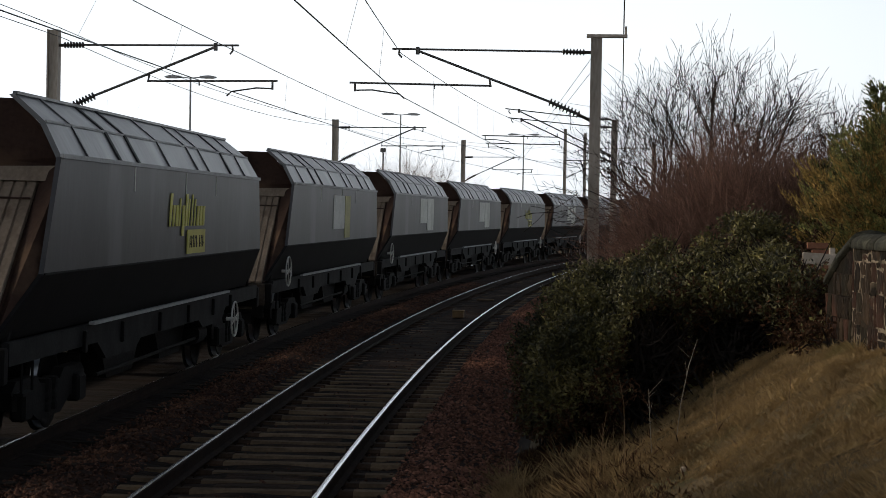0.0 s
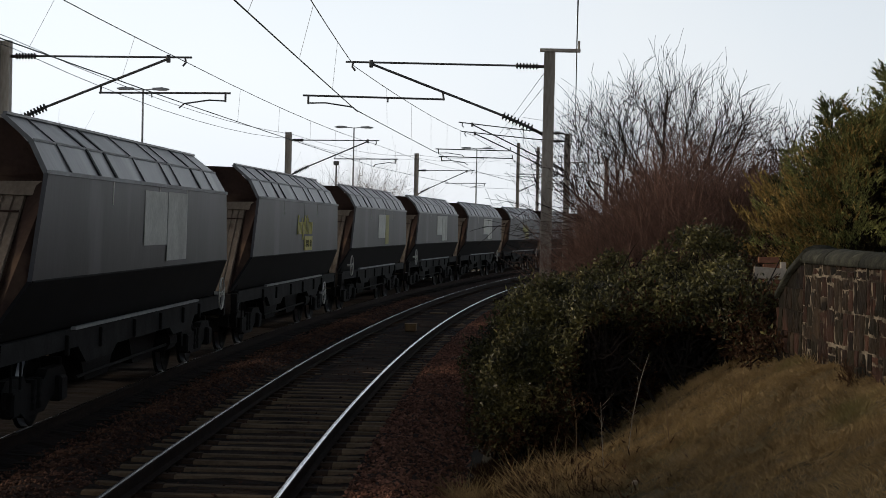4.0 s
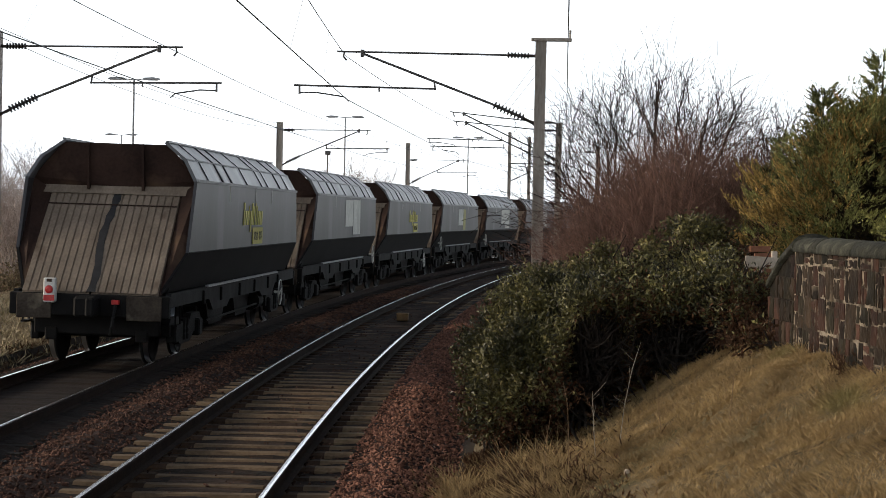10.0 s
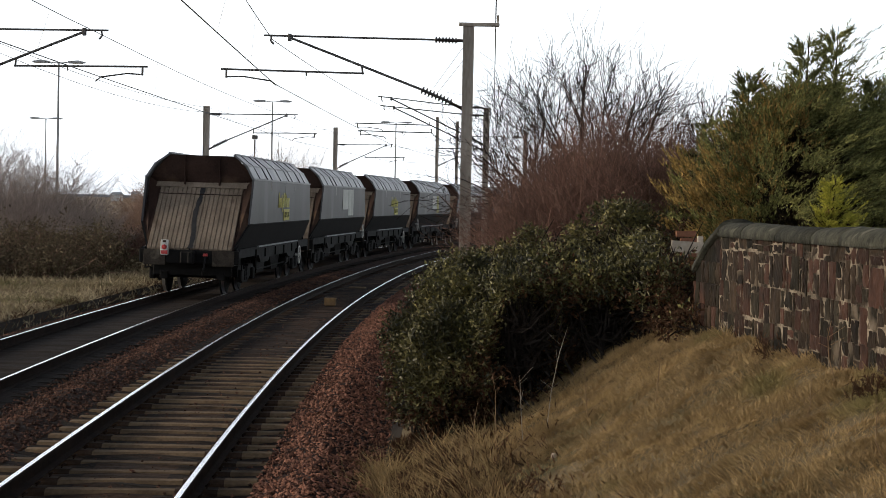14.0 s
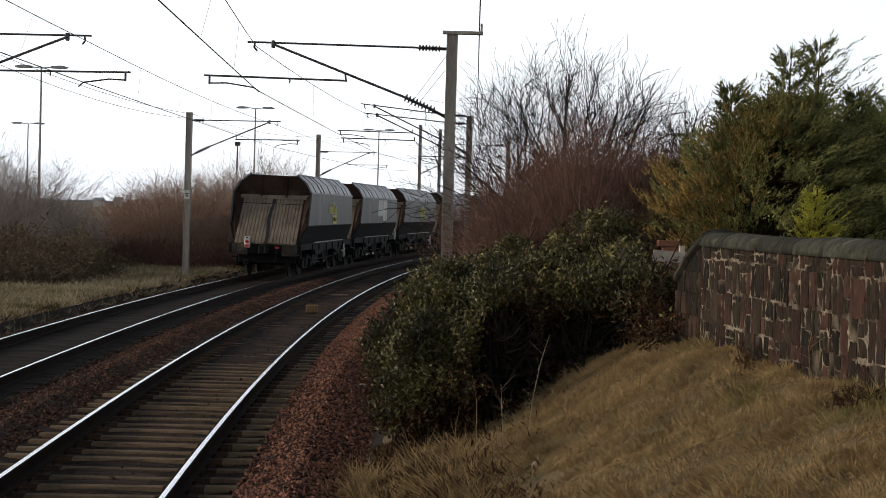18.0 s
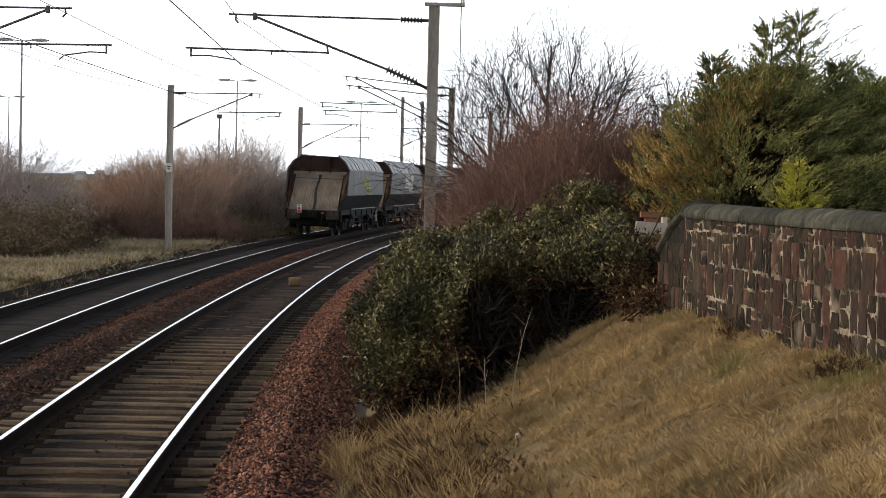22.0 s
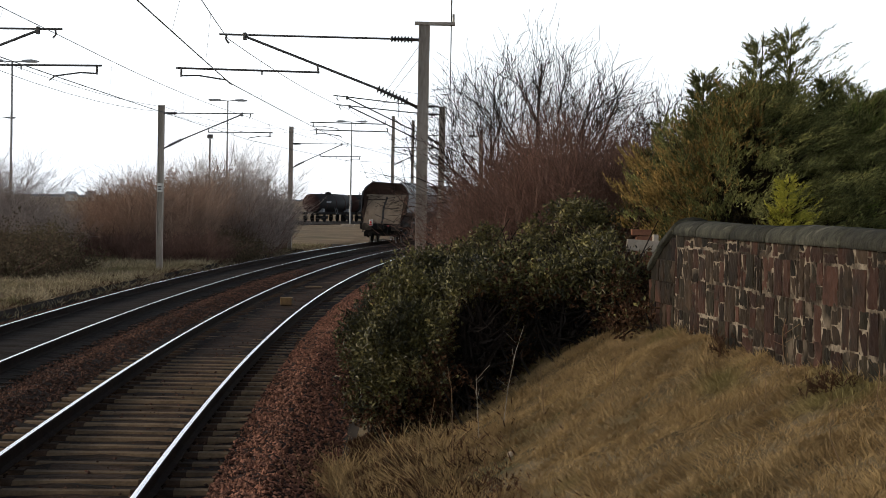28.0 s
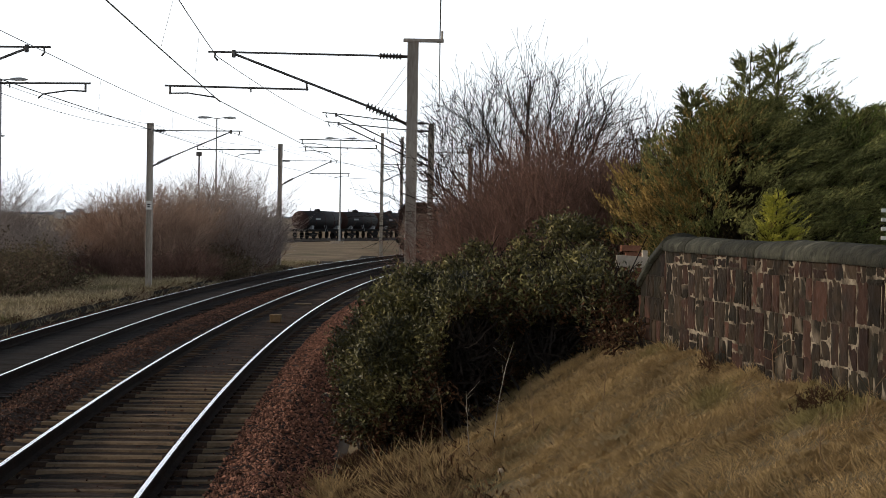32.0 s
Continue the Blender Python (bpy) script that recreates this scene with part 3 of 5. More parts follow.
        # bright strip laid on as the highlight along the solebar top
        part("solebar_lip", Geo().box((sx * 1.27, 0, 1.165), (0.06, 8.2, 0.035)), W_EDGE, w, "solebar top edge carrying a painted highlight")
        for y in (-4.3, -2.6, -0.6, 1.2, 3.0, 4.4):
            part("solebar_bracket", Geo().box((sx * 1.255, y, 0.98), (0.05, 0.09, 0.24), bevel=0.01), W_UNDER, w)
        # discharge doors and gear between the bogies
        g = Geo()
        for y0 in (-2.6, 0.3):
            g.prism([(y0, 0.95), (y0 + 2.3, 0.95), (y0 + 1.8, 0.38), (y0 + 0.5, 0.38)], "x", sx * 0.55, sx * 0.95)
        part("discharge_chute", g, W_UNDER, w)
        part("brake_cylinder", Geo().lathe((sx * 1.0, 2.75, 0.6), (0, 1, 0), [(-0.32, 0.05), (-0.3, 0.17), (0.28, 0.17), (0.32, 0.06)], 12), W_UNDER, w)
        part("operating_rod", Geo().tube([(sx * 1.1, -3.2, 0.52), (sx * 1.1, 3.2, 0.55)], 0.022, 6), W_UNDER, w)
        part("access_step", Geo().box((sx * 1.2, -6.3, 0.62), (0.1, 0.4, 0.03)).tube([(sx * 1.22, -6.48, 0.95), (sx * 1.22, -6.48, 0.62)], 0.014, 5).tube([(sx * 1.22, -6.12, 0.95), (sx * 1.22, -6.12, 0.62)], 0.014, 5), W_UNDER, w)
    for sy in (1, -1):
        # upper end plate leaning in, its ribs and ledge
        g = Geo()
        g.add([(-0.86, sy * 5.68, 3.5), (0.86, sy * 5.68, 3.5), (1.37, sy * 5.6, 2.93), (1.36, sy * 5.45, 2.72), (-1.36, sy * 5.45, 2.72), (-1.37, sy * 5.6, 2.93),
               (-0.86, sy * 5.65, 3.5), (0.86, sy * 5.65, 3.5), (1.37, sy * 5.55, 2.93), (1.36, sy * 5.40, 2.72), (-1.36, sy * 5.40, 2.72), (-1.37, sy * 5.55, 2.93)],
              [(0, 1, 2, 3, 4, 5), (11, 10, 9, 8, 7, 6)] + [(k, (k + 1) % 6, 6 + (k + 1) % 6, 6 + k) for k in range(6)])
        part("end_plate", g, W_BROWN, w, "dark rusty end plate")
        for x in (-0.45, 0.45):
            g = Geo().add([(x - 0.02, sy * 5.76, 3.5), (x + 0.02, sy * 5.76, 3.5), (x + 0.02, sy * 5.62, 2.74), (x - 0.02, sy * 5.62, 2.74), (x - 0.02, sy * 5.66, 3.5), (x + 0.02, sy * 5.66, 3.5), (x + 0.02, sy * 5.42, 2.74), (x - 0.02, sy * 5.42, 2.74)],
                          [(0, 1, 2, 3), (4, 7, 6, 5), (0, 4, 5, 1), (1, 5, 6, 2), (2, 6, 7, 3), (3, 7, 4, 0)])
            part("end_rib", g, W_BROWN, w)
        part("end_ledge", Geo().add([(-1.35, sy * 5.47, 2.86), (1.35, sy * 5.47, 2.86), (1.35, sy * 5.62, 2.68), (-1.35, sy * 5.62, 2.68), (-1.35, sy * 5.45, 2.66), (1.35, sy * 5.45, 2.66)],
                                    [(0, 1, 2, 3), (3, 2, 5, 4), (0, 4, 5, 1), (0, 3, 4), (1, 5, 2)]), W_SHEET, w)
        # corrugated slope sheet in two leaves, brown cheeks beside it
        a0, a1 = Vector((0, sy * 5.52, 2.70)), Vector((0, sy * 7.12, 1.13))
        nrm = Vector((0, sy * 1.46, 1.46)).normalized()
        for lo, hi in ((-1.07, -0.015), (0.015, 1.07)):
            g = Geo()
            n = 9
            xs, hs = [], []
            for k in range(n):
                x = lo + (hi - lo) * k / n
                d = (hi - lo) / n
                xs += [x + 0.06 * d, x + 0.14 * d, x + 0.86 * d, x + 0.94 * d]
                hs += [0.0, 0.02, 0.02, 0.0]
            top = [a0 + Vector((x, 0, 0)) + nrm * h for x, h in zip(xs, hs)]
            bot = [a1 + Vector((x, 0, 0)) + nrm * h for x, h in zip(xs, hs)]
            m = len(xs)
            g.add(top + bot, [(k, k + 1, m + k + 1, m + k) for k in range(m - 1)])
            g.add([a0 + Vector((lo, 0, 0)) - nrm * 0.03, a0 + Vector((hi, 0, 0)) - nrm * 0.03, a1 + Vector((hi, 0, 0)) - nrm * 0.03, a1 + Vector((lo, 0, 0)) - nrm * 0.03], [(0, 1, 2, 3)])
            part("slope_sheet", g, W_SHEET, w, "pale coal-stained corrugated slope sheet")
        g = Geo()
        pts = []
        for k in range(13):
            p = a0.lerp(a1, k / 12) + nrm * 0.028 + Vector((0.035 * math.sin(8 * k / 12 + 1), 0, 0))
            d = 0.034 + 0.036 * abs(math.sin(17 * k / 12 + 0.4))
            pts += [p + Vector((-d, 0, 0)), p + Vector((d, 0, 0))]
        low = [p - nrm * 0.03 for p in pts]
        g.add(pts + low, [(2 * k, 2 * k + 1, 2 * k + 3, 2 * k + 2) for k in range(12)] + [(2 * k, 2 * k + 2, 28 + 2 * k, 26 + 2 * k) for k in range(12)] + [(2 * k + 1, 27 + 2 * k, 29 + 2 * k, 2 * k + 3) for k in range(12)])
        part("weld_scar", g, W_SEAM, w, "jagged rusty seam between the two sheets")
        part("sheet_bar", Geo().tube([a0.lerp(a1, 0.14) + Vector((-1.05, 0, 0)) + nrm * 0.03, a0.lerp(a1, 0.14) + Vector((1.05, 0, 0)) + nrm * 0.03], 0.012, 5), W_BROWN, w)
        for sx in (1, -1):
            g = Geo()
            p = [Vector((sx * 1.07, sy * 5.5, 2.72)), Vector((sx * 1.37, sy * 5.6, 2.93)), Vector((sx * 1.35, sy * (6.36 if sy < 0 else 6.26), 1.78)), Vector((sx * 1.09, sy * (6.97 if sy < 0 else 6.77), 1.16)), Vector((sx * 1.07, sy * 7.1, 1.12))]
            q = [v - Vector((0, sy * 0.04, 0.03)) for v in p]
            g.add(p + q, [(0, 1, 2, 3, 4), (9, 8, 7, 6, 5)] + [(k, (k + 1) % 5, 5 + (k + 1) % 5, 5 + k) for k in range(5)])
            part("end_cheek", g, W_BROWN, w)
            part("corner_post", Geo().tube([(sx * 1.12, sy * 6.75, 1.1), (sx * 1.12, sy * 6.2, 1.55)], 0.03, 6), W_UNDER, w)
            # buffer plates
            part("headstock_plate", Geo().box((sx * 0.86, sy * 7.15, 0.91), (0.55, 0.03, 0.38), bevel=0.012), W_PLATE, w, "scuffed grey headstock plate")
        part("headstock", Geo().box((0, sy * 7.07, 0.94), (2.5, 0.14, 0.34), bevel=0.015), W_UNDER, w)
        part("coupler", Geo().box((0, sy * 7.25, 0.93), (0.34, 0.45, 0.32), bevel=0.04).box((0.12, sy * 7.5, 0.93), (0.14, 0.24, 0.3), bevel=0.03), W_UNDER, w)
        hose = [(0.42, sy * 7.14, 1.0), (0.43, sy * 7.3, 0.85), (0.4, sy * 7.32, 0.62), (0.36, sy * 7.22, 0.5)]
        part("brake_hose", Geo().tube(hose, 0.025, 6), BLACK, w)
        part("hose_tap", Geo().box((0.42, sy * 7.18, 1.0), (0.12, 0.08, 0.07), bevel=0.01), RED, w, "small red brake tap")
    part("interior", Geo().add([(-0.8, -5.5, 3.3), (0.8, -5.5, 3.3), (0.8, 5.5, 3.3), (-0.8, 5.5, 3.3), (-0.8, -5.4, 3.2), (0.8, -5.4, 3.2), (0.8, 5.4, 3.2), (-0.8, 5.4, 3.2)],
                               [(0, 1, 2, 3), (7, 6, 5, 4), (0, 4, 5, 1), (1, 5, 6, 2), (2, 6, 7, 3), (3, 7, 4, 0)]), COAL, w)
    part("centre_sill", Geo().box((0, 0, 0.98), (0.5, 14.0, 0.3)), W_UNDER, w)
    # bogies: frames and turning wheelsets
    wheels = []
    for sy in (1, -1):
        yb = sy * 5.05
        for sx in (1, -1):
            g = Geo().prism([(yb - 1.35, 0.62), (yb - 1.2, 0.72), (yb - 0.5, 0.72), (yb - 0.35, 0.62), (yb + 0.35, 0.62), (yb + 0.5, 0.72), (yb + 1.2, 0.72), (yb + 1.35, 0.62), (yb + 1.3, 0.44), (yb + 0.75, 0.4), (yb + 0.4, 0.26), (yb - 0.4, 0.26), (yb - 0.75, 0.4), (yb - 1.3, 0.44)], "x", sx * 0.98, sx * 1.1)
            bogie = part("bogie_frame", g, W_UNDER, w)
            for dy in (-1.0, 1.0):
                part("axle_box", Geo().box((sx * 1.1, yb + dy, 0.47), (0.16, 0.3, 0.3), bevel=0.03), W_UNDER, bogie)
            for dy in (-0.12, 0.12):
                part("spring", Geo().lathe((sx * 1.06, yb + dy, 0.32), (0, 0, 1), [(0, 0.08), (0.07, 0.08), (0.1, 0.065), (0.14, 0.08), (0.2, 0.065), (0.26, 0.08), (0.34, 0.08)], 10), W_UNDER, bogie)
        # transom and blocks added as a dark apron over the upper treads
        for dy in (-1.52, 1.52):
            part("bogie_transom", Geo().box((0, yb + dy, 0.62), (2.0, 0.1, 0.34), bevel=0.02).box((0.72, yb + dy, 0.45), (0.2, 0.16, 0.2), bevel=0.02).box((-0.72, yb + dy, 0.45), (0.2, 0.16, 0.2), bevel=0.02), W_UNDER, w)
        for dy in (-1.0, 1.0):
            g = Geo()
            for sx in (1, -1):
                g.lathe((sx * 0.70, 0, 0), (sx, 0, 0), [(-0.03, 0.28), (-0.03, 0.485), (0.0, 0.485), (0.012, 0.46), (0.09, 0.455), (0.09, 0.38), (0.06, 0.34), (0.05, 0.16), (0.1, 0.12), (0.1, 0.02)], 20)
            g.m = [1 if 0.44 < max(math.hypot(g.v[i][1], g.v[i][2]) for i in q) < 0.47 and min(math.hypot(g.v[i][1], g.v[i][2]) for i in q) > 0.44 else 0 for q in g.f]
            g.tube([(-0.7, 0, 0), (0.7, 0, 0)], 0.085, 8)
            ws = part("wheelset", g, [W_UNDER, WHEEL], w, "dark wheelset with bright worn treads", True)
            ws.location = (0, yb + dy, 0.46)
            wheels.append(ws)
    return w, wheels


def add_hand_wheel(w, y, z, s=0.27):
    g = Geo()
    ring = [(1.33, y + s * math.cos(a), z + s * math.sin(a)) for a in (2 * math.pi * k / 20 for k in range(21))]
    g.tube(ring, 0.014, 6)
    for k in range(2):
        a = math.pi * k / 2 + 0.3
        g.tube([(1.33, y - s * math.cos(a), z - s * math.sin(a)), (1.33, y + s * math.cos(a), z + s * math.sin(a))], 0.009, 5)
    g.tube([(1.2, y, z), (1.36, y, z)], 0.03, 6)
    part("hand_wheel", g, WHITE, w, "white spoked handbrake wheel")


def add_logo(w, fade=False, ahead=0.0):
    """Yellow word mark as plain slanting strokes, and a yellow square with dark bars."""
    x = 1.405
    y, tops = -1.32 + ahead, (0.42, 0.27, 0.27, 0.36, 0.27, 0.42, 0.36, 0.42, 0.36, 0.27, 0.27, 0.27)
    for k, hgt in enumerate(tops):
        low = 0.13 if k == 4 else 0.0
        wide = 0.075 if k in (3, 6, 7, 8) else 0.135
        lean = 0.16
        pts = [(y, 2.2 - low), (y + wide * (0.62 if k in (0, 1, 6) else 1), 2.2 - low), (y + wide + lean * hgt, 2.2 + hgt), (y + lean * hgt, 2.2 + hgt)]
        g = Geo().prism(pts, "x", x - 0.004, x + 0.006)
        part("stroke", g, FADED if fade else YELLOW, w, "faded yellow word mark stroke")
        y += 0.193
    plate = part("logo_square", Geo().box((x, 0.42 + ahead, 1.99), (0.012, 1.2, 0.32)), FADED if fade else YELLOW, w, "yellow square below the word mark")
    g = Geo()
    for k in range(9):
        if k != 5:
            g.box((x + 0.008, -0.02 + ahead + 0.108 * k, 1.99), (0.006, 0.032, 0.16))
            g.box((x + 0.008, 0.01 + ahead + 0.108 * k, 1.99 + (0.05 if k % 2 else -0.03)), (0.006, 0.04, 0.025))
    part("dark_bars", g, W_DARK, plate)


def add_patch(w, green=False):
    """Pale squares where an old mark was painted out."""
    x = 1.402
    if green:
        part("washed_patch", Geo().box((x, -0.3, 2.4), (0.008, 1.6, 0.72)), W_LIGHT, w, "pale painted-out patch")
        part("washed_patch", Geo().box((x, 0.95, 2.3), (0.008, 0.8, 0.92)), FADED, w, "dull yellow-green remnant")
    else:
        part("washed_patch", Geo().box((x, -0.1, 2.47), (0.008, 1.56, 0.74)), W_LIGHT, w, "pale painted-out patch")
        part("washed_patch", Geo().box((x + 0.003, 1.48, 2.36), (0.008, 1.5, 0.98)), W_LIGHT, w, "pale painted-out patch, longer below")


def add_tail_lamp(w):
    base = part("tail_lamp", Geo().box((-0.60, -7.2, 1.16), (0.19, 0.12, 0.38), bevel=0.02), WHITE, w, "white tail lamp box on a bracket")
    part("lens", Geo().lathe((-0.60, -7.265, 1.17), (0, -1, 0), [(0, 0.065), (0.02, 0.06), (0.03, 0.03)], 14), RED, base, "red round lens")
    part("red_band", Geo().box((-0.60, -7.262, 1.04), (0.17, 0.01, 0.09)), RED, base)
    part("top_band", Geo().box((-0.60, -7.262, 1.31), (0.08, 0.01, 0.05)), W_BROWN, base)


PITCH, SPEED, START = 15.45, 4.2, -54.7 + 5.93
TRAIN = []


def build_train():
    kinds = ("logo", "patch", "logo", "green", "patch", "patch", "logo", "patch", "patch", "patch", "patch")
    wheel_at = {0: (4.3, 0.72), 1: (6.2, 1.2), 2: (4.4, 0.72), 3: (-5.9, 1.3), 4: (-5.9, 1.3)}
    base, _ = build_wagon()
    for i, kind in enumerate(kinds):
        w = base if i == 0 else copy_thing(base, Matrix())
        TRAIN.append((i, kind, w))
    for i, kind, w in TRAIN:
        if kind == "logo":
            add_logo(w, i == 6, 0.4 if i == 2 else 0.0)
        else:
            add_patch(w, kind == "green")
        y, z = wheel_at.get(i, (5.2, 1.0))
        add_hand_wheel(w, y, z)
        tagged(w, {"logo": "grey coal hopper wagon with faded yellow word mark", "patch": "grey coal hopper wagon with pale painted-out patches",
                   "green": "grey coal hopper wagon with pale and dull yellow patches"}[kind] + (" and tail lamp" if i == 0 else ""))
    add_tail_lamp(TRAIN[0][2])


def along(t):
    """How far the last wagon's middle has come."""
    return START + SPEED * t + float(np.interp(t, [0, 10, 16, 25, 28, 32], [0.0, 0.2, 0.6, 0.75, 1.2, 1.6]))


def motions():
    """The train runs away along the far track at an even pace, its wheels turning."""
    for i, kind, w in TRAIN:
        walk(w, [(t, track_pose(along(t) + i * PITCH, GAP, 0.01) @ pose(0, 0, 0, 0, 0.76, 0)) for t in range(0, 33)])
        if i < 5:
            for ws in [o for o in w.children if o.name.startswith("wheelset")]:
                p = ws.location.copy()
                step = SPEED / 0.46 * 4 / 30
                walk(ws, [(4 * k / 30, Matrix.Translation(p) @ Matrix.Rotation(-step * k, 4, "X")) for k in range(241)])


# ---- overhead line ----
def insulator(g, p, q, r=0.055, n=7):
    p, q = Vector(p), Vector(q)
    d = q - p
    prof = [(0, 0.02)]
    for k in range(n):
        f = (k + 0.5) / n * d.length
        prof += [(f - 0.022, 0.028), (f - 0.008, r), (f + 0.008, r), (f + 0.022, 0.028)]
    g.lathe(p, d, prof + [(d.length, 0.02)], 10)


def build_mast(s, off, top, toward, label, wide=0.205, reach=1.0, plate=False, arms=((0.0, 0.0, 0.0),), arm_wire=False, base=-0.4, bands=True):
    """An H-section mast. toward: +1 if the track lies to its left, -1 to its right. Arms: (step along the track, lift)."""
    mast = thing("catenary_mast", label, "catenary mast", track_pose(s, off), group="catenary masts")
    h = wide / 2
    t = 0.022
    prof = [(-h, -h), (h, -h), (h, -h + t), (t / 2, -h + t), (t / 2, h - t), (h, h - t), (h, h), (-h, h), (-h, h - t), (-t / 2, h - t), (-t / 2, -h + t), (-h, -h + t)]
    part("column", Geo().prism([(v, u) for u, v in prof], "z", base, top), GALV, mast)
    part("footing", Geo().box((0, 0, base + 0.05), (0.6, 0.6, 0.3), bevel=0.03), SLEEPER, mast, "concrete footing")
    if bands:
        for z in (2.15, 2.35):
            part("band", Geo().box((0, 0, z), (wide + 0.02, wide + 0.02, 0.03)), GALV, mast)
    if plate:
        part("mast_plate", Geo().box((0.0, -h - 0.012, 2.75), (0.2, 0.015, 0.3), bevel=0.005), WHITE, mast, "small white plate with dark bars")
        part("plate_bar", Geo().box((0.0, -h - 0.022, 2.78), (0.12, 0.006, 0.04)).box((0.0, -h - 0.022, 2.7), (0.1, 0.006, 0.04)), BLACK, mast)
    k = -toward
    for dy, lift, rise in arms:
        zt = top - 0.36 + lift
        y = dy

        def P(x, z):
            return (k * x * reach, y, z + rise * max(0.0, x - 0.6) / 3.1)

        def Q(x, z):
            return (k * x * reach, y, z)
        arm = part("top_tube", Geo().tube([P(0.62, zt + 0.09), P(3.74, zt + 0.11)], 0.02, 8), TUBE, mast)
        g = Geo()
        insulator(g, P(0.2, zt + 0.08), P(0.62, zt + 0.09), 0.06)
        g.tube([P(0.1, zt + 0.08), P(0.22, zt + 0.08)], 0.03, 6)
        part("insulator", g, PORCELAIN, arm, "dark ribbed porcelain insulator")
        strut = part("diagonal_strut", Geo().tube([P(0.85, zt - 0.82), P(3.27, zt + 0.08)], 0.024, 8), TUBE, mast)
        g = Geo()
        insulator(g, P(0.28, zt - 1.06), P(0.85, zt - 0.82), 0.075, 9)
        g.tube([P(0.08, zt - 1.16), P(0.3, zt - 1.06)], 0.03, 6)
        part("insulator", g, PORCELAIN, strut, "dark ribbed porcelain insulator")
        part("strut_clamp", Geo().box(P(3.27, zt + 0.08), (0.07, 0.06, 0.14), bevel=0.01), TUBE, strut)
        reg = part("registration_tube", Geo().tube([Q(1.9, zt - 0.55), Q(4.52, zt - 0.52)], 0.02, 8), TUBE, mast)
        for p, q, r in ((Q(1.94, zt - 0.42), Q(1.92, zt - 0.57), 0.02), (Q(4.42, zt - 0.52), Q(4.42, zt - 0.68), 0.022), (Q(2.95, zt - 0.53), Q(2.95, zt - 0.62), 0.015)):
            part("drop_bracket", Geo().tube([p, q], r, 6), TUBE, reg)
        part("steady_arm", Geo().tube([Q(4.42, zt - 0.66), Q(4.1, zt - 0.65), Q(3.6, zt - 0.72), Q(3.5, zt - 0.8)], 0.014, 6), TUBE, reg)
        part("catenary_clamp", Geo().tube([P(3.6, zt + 0.12), P(3.62, zt + 0.02), P(3.56, zt - 0.05)], 0.02, 6), TUBE, arm)
    if arm_wire:
        part("return_wire_arm", Geo().box((-k * 0.19, 0, top + 0.02), (0.74, 0.14, 0.06), bevel=0.008).tube([(-k * 0.53, 0, top - 0.0), (-k * 0.53, 0, top + 0.2)], 0.022, 6), GALV, mast)
    return mast



def build_masts():
    build_mast(-8.2, -3.42, 5.67, 1, "galvanised steel catenary mast beside the evergreen bushes", arm_wire=True)
    build_mast(21.3, -3.36, 5.72, 1, "galvanised steel catenary mast with two cantilever arms", arms=((-0.5, 0.26, 0.3), (0.5, 0.04, 0.26)))
    build_mast(50.0, -3.36, 6.05, 1, "galvanised steel catenary mast among bare red shrubs", arms=((0.0, 0.0, 0.0),))
    build_mast(-9.1, GAP + 2.92, 5.62, -1, "galvanised steel catenary mast beside the far track", reach=0.91)
    build_mast(21.2, GAP + 2.92, 5.62, -1, "galvanised steel catenary mast with a small white plate", reach=0.86, plate=True)
    build_mast(50.3, GAP + 2.92, 6.15, -1, "galvanised steel catenary mast in front of bare scrub", reach=0.8, arms=((0.0, -0.6, 0.0),))
    build_mast(83.3, GAP + 2.92, 8.35, -1, "tall galvanised catenary mast with fittings", reach=0.86, arms=((0.0, -1.9, 0.0),))
    build_mast(90.7, GAP + 2.92, 8.4, -1, "tall galvanised catenary mast", reach=0.86, arms=((0.0, -1.9, 0.0),))


def span(g, a, b, sag, r, n=8):
    pts = []
    for k in range(n + 1):
        t = k / n
        p = Vector(a).lerp(Vector(b), t)
        p.z -= 4 * sag * t * (1 - t)
        pts.append(p)
    g.tube(pts, r, 5, caps=False)


